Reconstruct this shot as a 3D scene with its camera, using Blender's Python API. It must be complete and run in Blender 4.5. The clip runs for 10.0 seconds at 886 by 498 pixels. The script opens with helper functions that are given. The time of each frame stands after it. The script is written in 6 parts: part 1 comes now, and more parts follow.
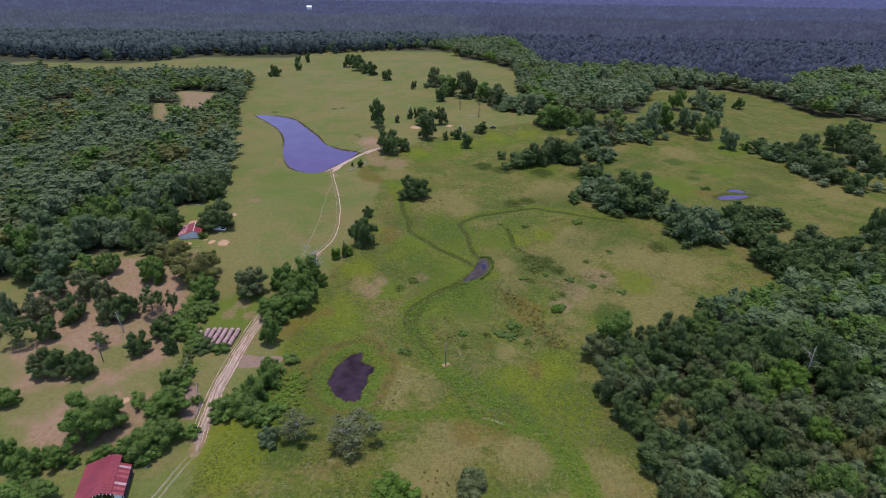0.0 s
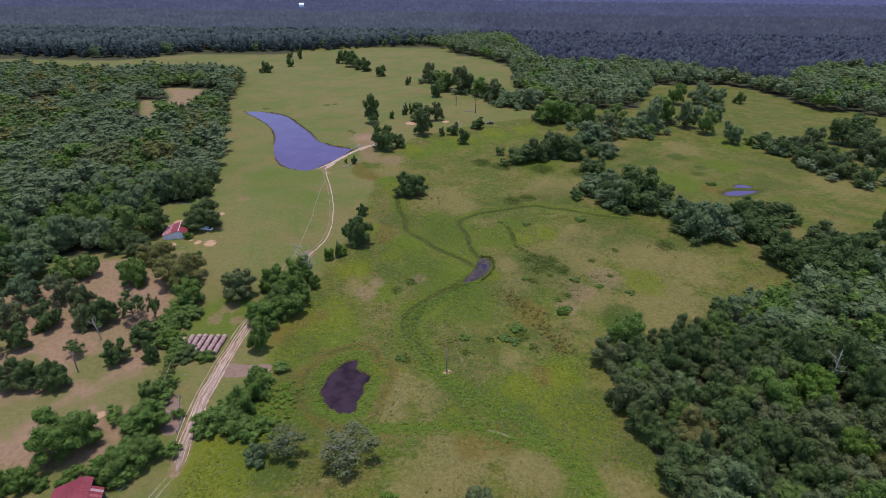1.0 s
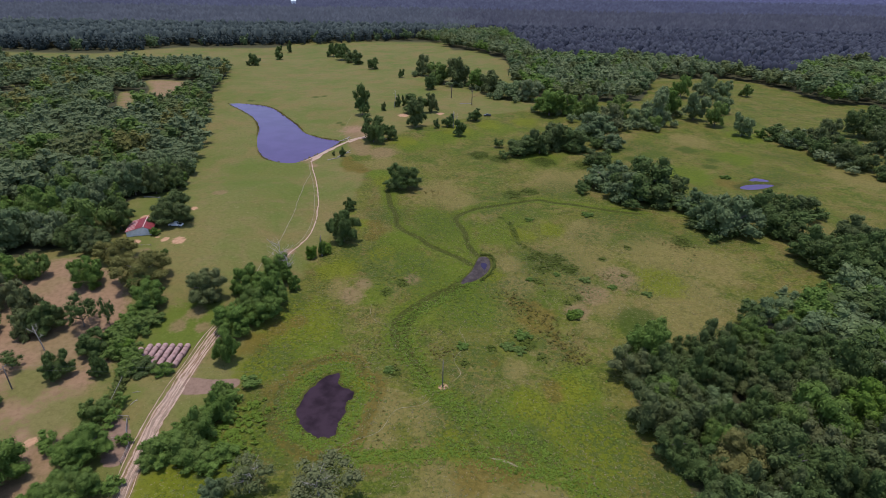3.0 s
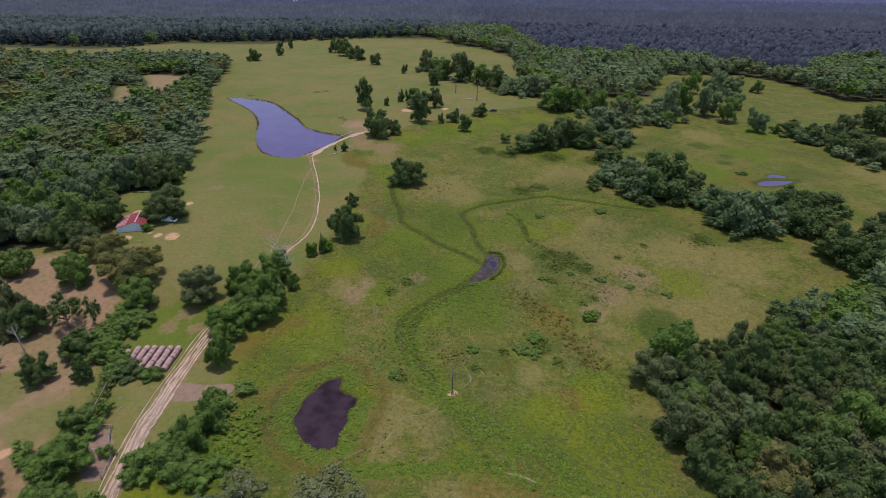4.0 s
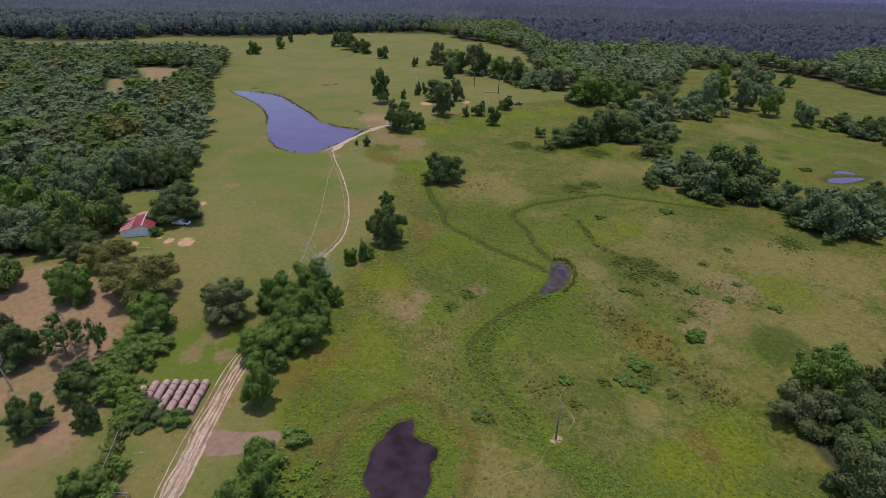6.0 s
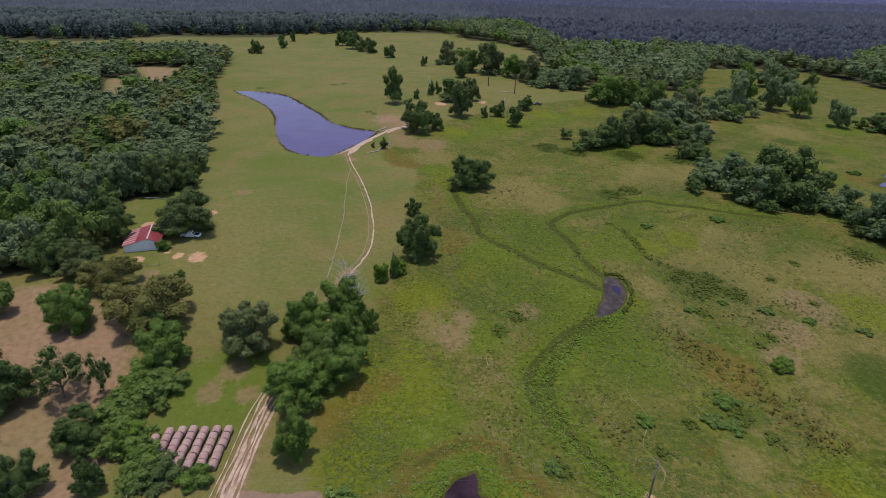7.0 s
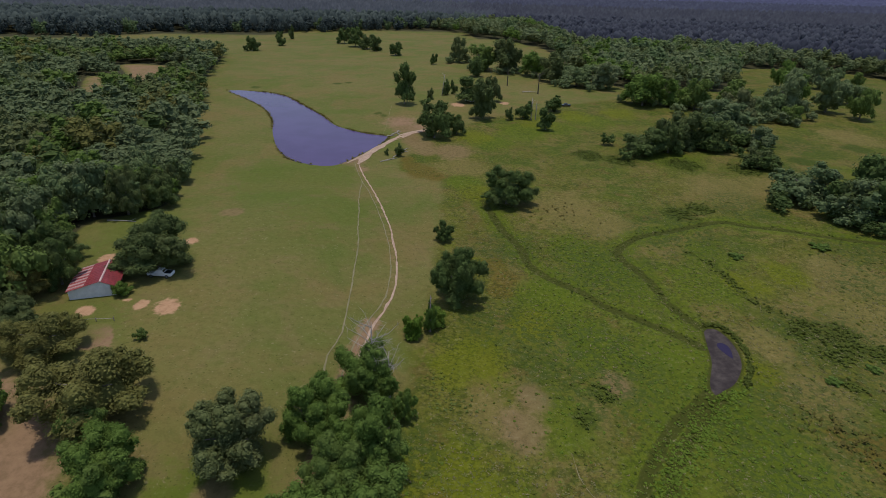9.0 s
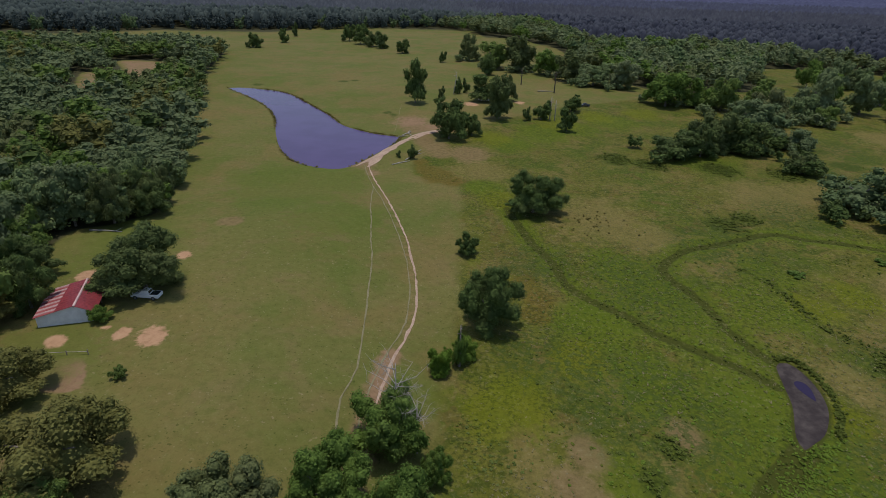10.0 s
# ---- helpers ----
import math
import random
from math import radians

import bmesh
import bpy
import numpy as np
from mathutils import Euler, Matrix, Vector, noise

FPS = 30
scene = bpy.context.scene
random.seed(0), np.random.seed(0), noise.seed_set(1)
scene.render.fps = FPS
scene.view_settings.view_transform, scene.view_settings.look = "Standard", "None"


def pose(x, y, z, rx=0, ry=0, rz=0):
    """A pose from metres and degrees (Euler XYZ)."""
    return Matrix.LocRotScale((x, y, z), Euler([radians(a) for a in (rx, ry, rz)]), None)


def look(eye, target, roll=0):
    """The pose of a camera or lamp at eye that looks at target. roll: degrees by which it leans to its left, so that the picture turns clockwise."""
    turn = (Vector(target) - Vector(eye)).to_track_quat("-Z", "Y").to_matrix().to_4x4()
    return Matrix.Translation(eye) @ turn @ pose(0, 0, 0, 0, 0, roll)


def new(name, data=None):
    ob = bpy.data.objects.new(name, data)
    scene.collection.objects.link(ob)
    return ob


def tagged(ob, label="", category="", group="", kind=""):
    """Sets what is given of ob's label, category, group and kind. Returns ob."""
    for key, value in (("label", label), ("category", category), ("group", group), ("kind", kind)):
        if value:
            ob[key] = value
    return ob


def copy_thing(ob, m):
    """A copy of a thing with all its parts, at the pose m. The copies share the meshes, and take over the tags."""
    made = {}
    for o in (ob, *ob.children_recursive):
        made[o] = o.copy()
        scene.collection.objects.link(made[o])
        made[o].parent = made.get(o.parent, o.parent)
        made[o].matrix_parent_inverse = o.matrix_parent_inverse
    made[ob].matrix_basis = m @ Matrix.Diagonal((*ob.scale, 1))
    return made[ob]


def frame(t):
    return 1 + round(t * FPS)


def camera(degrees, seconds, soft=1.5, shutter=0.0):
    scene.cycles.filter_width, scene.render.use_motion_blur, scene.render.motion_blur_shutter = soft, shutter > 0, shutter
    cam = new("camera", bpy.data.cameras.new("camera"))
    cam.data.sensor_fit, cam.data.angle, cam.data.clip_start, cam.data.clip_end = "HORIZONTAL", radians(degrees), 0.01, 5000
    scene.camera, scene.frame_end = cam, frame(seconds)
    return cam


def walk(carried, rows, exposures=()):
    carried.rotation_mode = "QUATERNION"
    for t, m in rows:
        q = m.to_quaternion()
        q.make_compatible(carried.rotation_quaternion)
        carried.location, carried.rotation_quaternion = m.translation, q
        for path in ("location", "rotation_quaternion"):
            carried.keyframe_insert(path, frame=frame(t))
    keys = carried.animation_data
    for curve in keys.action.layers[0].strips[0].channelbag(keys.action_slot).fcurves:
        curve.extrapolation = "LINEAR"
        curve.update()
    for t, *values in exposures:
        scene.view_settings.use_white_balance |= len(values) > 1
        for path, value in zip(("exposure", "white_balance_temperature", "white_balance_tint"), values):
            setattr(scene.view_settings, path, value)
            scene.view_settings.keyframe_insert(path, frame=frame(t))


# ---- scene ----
cam = camera(77.1, 10.0, soft=0.5)
PATH = [
    (0, (0.704, -0.081, 108.625), (0.704, 1.709, 107.733), 0.9),
    (0.5, (-0.059, 4.888, 106.185), (-0.051, 6.677, 105.291), 0.8),
    (1, (-0.866, 10.085, 103.657), (-0.847, 11.874, 102.762), 0.8),
    (1.5, (-1.178, 15.501, 100.746), (-1.149, 17.29, 99.853), 0.9),
    (2, (-1.089, 20.409, 97.887), (-1.052, 22.199, 96.995), 0.9),
    (2.5, (-0.772, 24.924, 95.317), (-0.732, 26.714, 94.425), 1.0),
    (4, (-2.66, 37.89, 87.285), (-2.626, 39.68, 86.393), 1.1),
    (4.5, (-6.116, 42.961, 84.496), (-6.08, 44.75, 83.604), 1.2),
    (5, (-11.099, 48.751, 81.573), (-11.052, 50.542, 80.683), 1.2),
    (5.5, (-16.976, 55.429, 78.786), (-16.915, 57.22, 77.897), 1.3),
    (7, (-34.45, 80.213, 71.835), (-34.367, 82.006, 70.952), 1.4),
    (7.5, (-38.397, 89.005, 69.666), (-38.308, 90.798, 68.785), 1.4),
    (8, (-40.643, 98.27, 67.452), (-40.55, 100.064, 66.574), 1.5),
    (8.5, (-42.347, 107.842, 65.32), (-42.254, 109.637, 64.443), 1.6),
    (9, (-43.958, 117.409, 63.165), (-43.865, 119.206, 62.29), 1.6),
    (9.5, (-45.901, 126.096, 61.102), (-45.81, 127.893, 60.229), 1.7),
    (10, (-48.583, 133.667, 59.085), (-48.494, 135.464, 58.212), 1.9),
]
walk(cam, [(t, look(eye, target, roll)) for t, eye, target, roll in PATH],
     [(0, 0.40, 5820, 18), (3, 0.31, 6150, 16), (5.5, 0.27, 6350, 13), (7.5, 0.14, 6450, 12), (9, -0.19, 6600, 9), (10, -0.22, 6600, 9)])

# ---- world, sun ----
SUN_ELEVATION, SUN_AZIMUTH = 86.5, -40.0          # degrees; azimuth clockwise from +y
world = bpy.data.worlds.new("sky")
scene.world = world
world.use_nodes = True
sky = world.node_tree.nodes.new("ShaderNodeTexSky")
sky.sky_type = "NISHITA"
sky.sun_disc = False
sky.sun_elevation, sky.sun_rotation = radians(SUN_ELEVATION), radians(SUN_AZIMUTH)
background = world.node_tree.nodes["Background"]
background.inputs["Strength"].default_value = 0.15
world.node_tree.links.new(sky.outputs["Color"], background.inputs["Color"])
sun_data = bpy.data.lights.new("sun", "SUN")
sun_data.energy, sun_data.angle, sun_data.color = 2.55, radians(0.5), (1.0, 0.95, 0.88)
sun = new("sun", sun_data)
toward_sun = Vector((math.sin(radians(SUN_AZIMUTH)) * math.cos(radians(SUN_ELEVATION)),
                     math.cos(radians(SUN_AZIMUTH)) * math.cos(radians(SUN_ELEVATION)), math.sin(radians(SUN_ELEVATION))))
sun.matrix_world = look((toward_sun * 300)[:], (0, 0, 0))


# ---- materials ----
class Shade:
    """A small node-tree writer."""

    def __init__(self, name):
        self.mat = bpy.data.materials.new(name)
        self.mat.use_nodes = True
        self.tree = self.mat.node_tree
        self.bsdf = self.tree.nodes["Principled BSDF"]
        self.out = self.tree.nodes["Material Output"]

    def node(self, kind, **inputs):
        n = self.tree.nodes.new(kind)
        for key, value in inputs.items():
            self.put(n.inputs[key.replace("_", " ")], value)
        return n

    def put(self, socket, value):
        if isinstance(value, bpy.types.NodeSocket):
            self.tree.links.new(value, socket)
        else:
            socket.default_value = value

    def place(self):
        return self.tree.nodes.new("ShaderNodeNewGeometry").outputs["Position"]

    def noise(self, metres, detail=4.0, where=None, rough=0.55):
        n = self.node("ShaderNodeTexNoise", Scale=1.0 / metres, Detail=detail, Roughness=rough)
        self.put(n.inputs["Vector"], where if where is not None else self.place())
        return n.outputs["Fac"]

    def step(self, value, a, b):
        n = self.tree.nodes.new("ShaderNodeMapRange")
        n.interpolation_type = "SMOOTHSTEP"
        for key, v in (("Value", value), ("From Min", a), ("From Max", b)):
            self.put(n.inputs[key], v)
        return n.outputs["Result"]

    def math(self, op, a, b=0.0):
        n = self.tree.nodes.new("ShaderNodeMath")
        n.operation = op
        self.put(n.inputs[0], a)
        self.put(n.inputs[1], b)
        return n.outputs[0]

    def mix(self, fac, a, b, blend="MIX"):
        n = self.tree.nodes.new("ShaderNodeMix")
        n.data_type, n.blend_type = "RGBA", blend
        for socket, v in ((n.inputs[0], fac), (n.inputs[6], a), (n.inputs[7], b)):
            if isinstance(v, tuple) and len(v) == 3:
                v = (*v, 1.0)
            self.put(socket, v)
        return n.outputs[2]

    def bump(self, height, strength, metres):
        n = self.node("ShaderNodeBump", Strength=strength, Distance=metres)
        self.put(n.inputs["Height"], height)
        self.put(self.bsdf.inputs["Normal"], n.outputs["Normal"])

    def finish(self, colour, rough=0.8, metal=0.0, spec=0.3):
        if isinstance(colour, tuple):
            colour = (*colour, 1.0)
        self.put(self.bsdf.inputs["Base Color"], colour)
        self.put(self.bsdf.inputs["Roughness"], rough)
        self.put(self.bsdf.inputs["Metallic"], metal)
        self.put(self.bsdf.inputs["Specular IOR Level"], spec)
        return self.mat


def leaf_material(name, dark, light, old, thin=0.30):
    """Foliage: each leaf spray its own tone, each bough and each tree its own cast."""
    s = Shade(name)
    island = s.tree.nodes.new("ShaderNodeNewGeometry").outputs["Random Per Island"]
    tree = s.tree.nodes.new("ShaderNodeObjectInfo").outputs["Random"]
    bough = s.step(s.noise(1.7, 3.0, rough=0.6), 0.36, 0.64)
    tone = s.math("ADD", s.math("MULTIPLY", island, 0.45), s.math("MULTIPLY", bough, 0.55))
    c = s.mix(tone, tuple(0.80 * q for q in dark), tuple(1.05 * q for q in light))
    c = s.mix(s.math("MULTIPLY", s.step(tree, 0.45, 1.0), 0.6), c, old)
    c = s.mix(s.step(s.noise(9.0, 2.0), 0.45, 0.75), c, s.mix(0.45, c, old))
    s.finish(c, 0.8, spec=0.08)
    trans = s.node("ShaderNodeBsdfTranslucent", Color=s.mix(0.5, c, light))
    both = s.tree.nodes.new("ShaderNodeMixShader")
    both.inputs[0].default_value = thin
    s.tree.links.new(s.bsdf.outputs[0], both.inputs[1])
    s.tree.links.new(trans.outputs[0], both.inputs[2])
    s.tree.links.new(both.outputs[0], s.out.inputs["Surface"])
    return s.mat


LEAF = {
    "oak": leaf_material("oak_leaves", (0.060, 0.095, 0.027), (0.124, 0.175, 0.052), (0.124, 0.136, 0.058)),
    "green": leaf_material("bright_leaves", (0.074, 0.130, 0.023), (0.166, 0.248, 0.053), (0.147, 0.189, 0.055)),
    "grey": leaf_material("grey_green_leaves", (0.094, 0.117, 0.042), (0.180, 0.206, 0.079), (0.163, 0.169, 0.077)),
    "olive": leaf_material("olive_brown_leaves", (0.108, 0.109, 0.031), (0.222, 0.214, 0.065), (0.202, 0.183, 0.061)),
    "lime": leaf_material("lime_leaves", (0.078, 0.138, 0.016), (0.150, 0.240, 0.036), (0.140, 0.205, 0.036)),
    # next three: leaf colours made bluer and paler, with far-wood haze mixed in
    "creek": leaf_material("hazed_creek_leaves", (0.110, 0.153, 0.061), (0.204, 0.264, 0.106), (0.196, 0.219, 0.113)),
    "wood": leaf_material("hazed_wood_leaves", (0.084, 0.130, 0.054), (0.163, 0.218, 0.092), (0.162, 0.188, 0.093)),
    "pine": leaf_material("hazed_pine_needles", (0.058, 0.063, 0.084), (0.074, 0.081, 0.098), (0.080, 0.080, 0.106), 0.05),
}


def canopy_material(name, dark, light):
    """Forest seen from far off: crown-sized mottling over colours that hold the haze."""
    s = Shade(name)
    f = s.math("ADD", s.math("MULTIPLY", s.noise(9.0, 3.0, rough=0.7), 0.5), s.math("MULTIPLY", s.noise(70.0, 4.0), 0.5))
    c = s.mix(s.step(f, 0.36, 0.64), dark, light)
    island = s.tree.nodes.new("ShaderNodeNewGeometry").outputs["Random Per Island"]
    c = s.mix(s.math("MULTIPLY", s.step(island, 0.2, 0.9), 0.5), c, tuple(q * 0.85 for q in dark))
    return s.finish(c, 0.9, spec=0.05)


def plain(name, a, b, metres=0.4, rough=0.8, metal=0.0, bump=0.0, spec=0.3):
    s = Shade(name)
    fine, broad = s.noise(metres, 5.0), s.noise(metres * 7, 3.0)
    f = s.math("ADD", s.math("MULTIPLY", fine, 0.6), s.math("MULTIPLY", broad, 0.4))
    c = s.mix(s.step(f, 0.35, 0.65), a, b)
    if bump:
        s.bump(fine, 0.5, bump)
    return s.finish(c, rough, metal, spec)


BARK = plain("bark", (0.10, 0.08, 0.065), (0.22, 0.19, 0.165), 0.25, 0.9, bump=0.02)
DEADWOOD = plain("bleached_dead_wood", (0.24, 0.21, 0.185), (0.42, 0.385, 0.345), 0.3, 0.9, bump=0.02)
SNAG = plain("dark_weathered_snag", (0.050, 0.040, 0.032), (0.105, 0.088, 0.070), 0.3, 0.9)
POLEWOOD = plain("weathered_pole_wood", (0.10, 0.08, 0.07), (0.20, 0.17, 0.15), 0.3, 0.85)
HAY = plain("weathered_hay", (0.275, 0.165, 0.143), (0.41, 0.268, 0.240), 0.18, 0.95, bump=0.03)
HAY_FACE = plain("hay_bale_end", (0.255, 0.165, 0.135), (0.36, 0.255, 0.210), 0.12, 0.95, bump=0.03)
DIRT = plain("pale_dirt", (0.310, 0.206, 0.146), (0.455, 0.328, 0.240), 0.7, 0.95, bump=0.03)
ROAD_BED = plain("worn_brown_dirt", (0.20, 0.138, 0.092), (0.30, 0.215, 0.155), 0.8, 0.95, bump=0.03)
TRAIL_DIRT = plain("trodden_trail", (0.155, 0.142, 0.066), (0.23, 0.195, 0.11), 0.6, 0.95)
ROOF_RED = plain("red_painted_sheet_roof", (0.155, 0.018, 0.022), (0.25, 0.034, 0.038), 0.5, 0.45, 0.0, spec=0.5)
ROOF_PALE = plain("bare_pale_sheet_roof", (0.32, 0.17, 0.165), (0.46, 0.30, 0.285), 0.35, 0.6, 0.0)
ROOF_FADED = plain("faded_rusty_sheet_roof", (0.24, 0.045, 0.048), (0.33, 0.10, 0.095), 0.35, 0.6, 0.0)
ROOF_TRIM = plain("pale_ridge_cap", (0.48, 0.30, 0.28), (0.62, 0.45, 0.42), 0.4, 0.55)
WALL_SHEET = plain("white_sheet_wall", (0.70, 0.69, 0.70), (0.82, 0.81, 0.82), 0.8, 0.6)
# near-black boards: shade under the roofs is put into this colour
WALL_SHADE = plain("shade_dark_boards", (0.035, 0.032, 0.03), (0.07, 0.06, 0.055), 0.4, 0.9)
WHITE_PAINT = plain("white_car_paint", (0.72, 0.73, 0.75), (0.80, 0.80, 0.82), 1.0, 0.3, spec=0.5)
DARK_GLASS = plain("dark_car_glass", (0.015, 0.018, 0.022), (0.03, 0.035, 0.04), 1.0, 0.08, spec=0.6)
TYRE = plain("tyre_rubber", (0.02, 0.02, 0.02), (0.04, 0.04, 0.04), 0.2, 0.9)
WIRE = plain("dull_aluminium_wire", (0.16, 0.16, 0.17), (0.24, 0.24, 0.25), 1.0, 0.7, 0.3)
# distance haze is painted into these canopy colours, bluer for the farther stands
HAZY_PINE = canopy_material("hazy_pine_canopy", (0.037, 0.040, 0.056), (0.063, 0.068, 0.084))
HAZY_MIXED = canopy_material("hazy_mixed_canopy", (0.041, 0.053, 0.052), (0.076, 0.092, 0.080))
HAZIER_MIXED = canopy_material("hazier_mixed_canopy", (0.045, 0.052, 0.065), (0.072, 0.080, 0.095))
HAZE_BLUE_PINE = canopy_material("haze_blue_pine_canopy", (0.043, 0.047, 0.074), (0.068, 0.075, 0.108))
HAZIEST_PINE = canopy_material("haziest_pine_canopy", (0.055, 0.059, 0.108), (0.080, 0.087, 0.145))
WEED = leaf_material("meadow_weed_leaves", (0.075, 0.105, 0.022), (0.135, 0.165, 0.040), (0.13, 0.13, 0.045), 0.1)
DRY = leaf_material("dry_grass_blades", (0.135, 0.120, 0.055), (0.220, 0.190, 0.100), (0.18, 0.15, 0.07), 0.1)


def water_material(name, colour, rough, ripple, spec, patch=14.0, gain=1.15):
    s = Shade(name)
    s.finish(s.mix(s.step(s.noise(patch, 4.0), 0.35, 0.65), colour, tuple(c * gain for c in colour)), rough, spec=spec)
    s.bsdf.inputs["IOR"].default_value = 1.333
    s.bump(s.noise(0.8, 3.0), 0.25, ripple)
    return s.mat


POND_WATER = water_material("murky_pond_water", (0.076, 0.050, 0.124), 0.16, 0.02, 0.14)
DRY_MUD = plain("drying_grey_mud", (0.040, 0.032, 0.032), (0.088, 0.072, 0.066), 1.6, 0.9, bump=0.05, spec=0.05)
MUCK_WATER = water_material("black_mire", (0.018, 0.011, 0.015), 0.55, 0.03, 0.05, 5.0, 2.2)


def ground_material():
    s = Shade("pasture_ground")

    def layer(name):
        a = s.tree.nodes.new("ShaderNodeAttribute")
        a.attribute_name = name
        parts = s.node("ShaderNodeSeparateColor", Color=a.outputs["Color"])
        return [parts.outputs[i] for i in range(3)]

    lush, bare, floor = layer("cover")
    wet, mud, dry = layer("damp")
    spot, yard, fresh = layer("soil")
    n60, n18, n5, n1, n03 = s.noise(60.0), s.noise(18.0, 5.0), s.noise(5.0, 5.0), s.noise(1.3, 4.0, rough=0.65), s.noise(0.35, 3.0, rough=0.7)
    grain = s.math("ADD", s.math("MULTIPLY", n1, 0.6), s.math("MULTIPLY", n03, 0.4))

    def ragged(mask, amount=0.55, soft=0.18):
        wave = s.math("ADD", s.math("MULTIPLY", n5, 0.55), s.math("MULTIPLY", n1, 0.45))
        v = s.math("ADD", mask, s.math("MULTIPLY", s.math("SUBTRACT", wave, 0.5), amount * 2))
        return s.step(v, 0.5 - soft, 0.5 + soft)

    drift = s.node("ShaderNodeTexNoise", Scale=1.0 / 11.0, Detail=3.0)
    s.put(drift.inputs["Vector"], s.place())
    shift = s.tree.nodes.new("ShaderNodeVectorMath")
    shift.operation = "MULTIPLY_ADD"
    s.put(shift.inputs[0], drift.outputs["Color"])
    shift.inputs[1].default_value = (9.0, 9.0, 0.0)
    s.put(shift.inputs[2], s.place())
    bent = shift.outputs[0]

    def part_of(value, a, b, amount):
        return s.math("MULTIPLY", s.step(value, a, b), amount)

    # grazed pasture: short green grass, worn brown and straw-coloured in drifts
    grass = s.mix(s.step(n60, 0.35, 0.65), (0.110, 0.126, 0.031), (0.148, 0.138, 0.046))
    grass = s.mix(part_of(s.noise(26.0, 6.0, bent, 0.62), 0.46, 0.62, 0.6), grass, (0.170, 0.128, 0.050))
    grass = s.mix(part_of(s.noise(7.0, 6.0, bent, 0.65), 0.47, 0.66, 0.5), grass, (0.172, 0.134, 0.060))
    grass = s.mix(part_of(n18, 0.48, 0.70, 0.6), grass, (0.086, 0.122, 0.022))
    grass = s.mix(part_of(s.noise(2.2, 5.0, rough=0.68), 0.52, 0.66, 0.35), grass, (0.080, 0.104, 0.022))
    # wet meadow: green sward, straw patches, yellow-green herbs and dark weeds
    meadow = s.mix(s.step(s.noise(20.0, 4.0, bent), 0.36, 0.62), (0.070, 0.097, 0.012), (0.108, 0.108, 0.020))
    meadow = s.mix(part_of(s.noise(13.0, 7.0, bent, 0.66), 0.48, 0.58, 0.8), meadow, (0.162, 0.126, 0.044))
    meadow = s.mix(part_of(s.noise(6.5, 7.0, bent, 0.68), 0.51, 0.61, 0.7), meadow, (0.094, 0.122, 0.010))
    meadow = s.mix(part_of(s.noise(4.2, 7.0, bent, 0.72), 0.52, 0.60, 0.7), meadow, (0.050, 0.068, 0.010))
    meadow = s.mix(part_of(s.noise(9.0, 7.0, bent, 0.7), 0.54, 0.62, 0.6), meadow, (0.128, 0.092, 0.030))
    meadow = s.mix(part_of(s.noise(1.6, 6.0, rough=0.75), 0.52, 0.64, 0.5), meadow, (0.180, 0.156, 0.066))
    tuft = s.noise(0.75, 3.0, rough=0.7)
    dense = s.step(s.noise(12.0, 5.0, bent, 0.65), 0.38, 0.58)
    c = s.mix(s.step(s.math("ADD", wet, s.math("MULTIPLY", s.math("SUBTRACT", n18, 0.5), 1.3)), 0.3, 0.7), grass, meadow)
    c = s.mix(s.math("MULTIPLY", ragged(dry), 0.75), c, s.mix(n5, (0.142, 0.122, 0.036), (0.196, 0.156, 0.060)))
    c = s.mix(s.math("MULTIPLY", ragged(lush), 0.85), c, s.mix(n5, (0.066, 0.108, 0.008), (0.104, 0.132, 0.010)))
    gold, russet, thick = layer("tint")
    c = s.mix(s.math("MULTIPLY", ragged(gold), 0.85), c, s.mix(n5, (0.094, 0.124, 0.007), (0.134, 0.140, 0.010)))
    c = s.mix(s.math("MULTIPLY", ragged(russet), 0.80), c, s.mix(n1, (0.094, 0.074, 0.014), (0.150, 0.108, 0.024)))
    weedy = s.math("MULTIPLY", s.step(wet, 0.3, 0.7), s.math("ADD", s.math("MULTIPLY", dense, 0.46), 0.12))
    weedy = s.math("MULTIPLY", weedy, s.math("SUBTRACT", 1.0, s.math("MULTIPLY", dry, 0.6)))
    # dark tuft noise: weed clumps plus the shade in their gaps, painted as colour
    c = s.mix(s.math("MULTIPLY", s.step(tuft, 0.52, 0.40), weedy), c, (0.030, 0.042, 0.007))
    c = s.mix(s.math("MULTIPLY", s.step(tuft, 0.52, 0.64), s.math("MULTIPLY", weedy, 0.6)), c, (0.150, 0.158, 0.020))
    fleck = s.noise(0.55, 2.0, rough=0.4)
    c = s.mix(part_of(fleck, 0.66, 0.74, 0.45), c, (0.26, 0.22, 0.13))
    c = s.mix(part_of(fleck, 0.34, 0.27, 0.6), c, (0.040, 0.058, 0.010))
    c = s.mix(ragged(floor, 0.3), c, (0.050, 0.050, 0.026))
    c = s.mix(s.math("MULTIPLY", ragged(bare, 0.5), s.math("ADD", part_of(n18, 0.35, 0.55, 0.35), 0.58)), c, s.mix(s.step(n1, 0.3, 0.7), (0.228, 0.144, 0.092), (0.262, 0.168, 0.108)))
    c = s.mix(s.math("MULTIPLY", ragged(fresh, 0.8), 0.6), c, s.mix(n5, (0.074, 0.112, 0.016), (0.108, 0.130, 0.026)))
    plot, scald, stipple = layer("patches")
    c = s.mix(s.math("MULTIPLY", ragged(plot, 0.6, 0.16), 0.8), c, s.mix(n1, (0.030, 0.052, 0.007), (0.054, 0.080, 0.011)))
    c = s.mix(s.math("MULTIPLY", ragged(scald, 0.5), 0.75), c, s.mix(n1, (0.158, 0.106, 0.050), (0.225, 0.165, 0.092)))
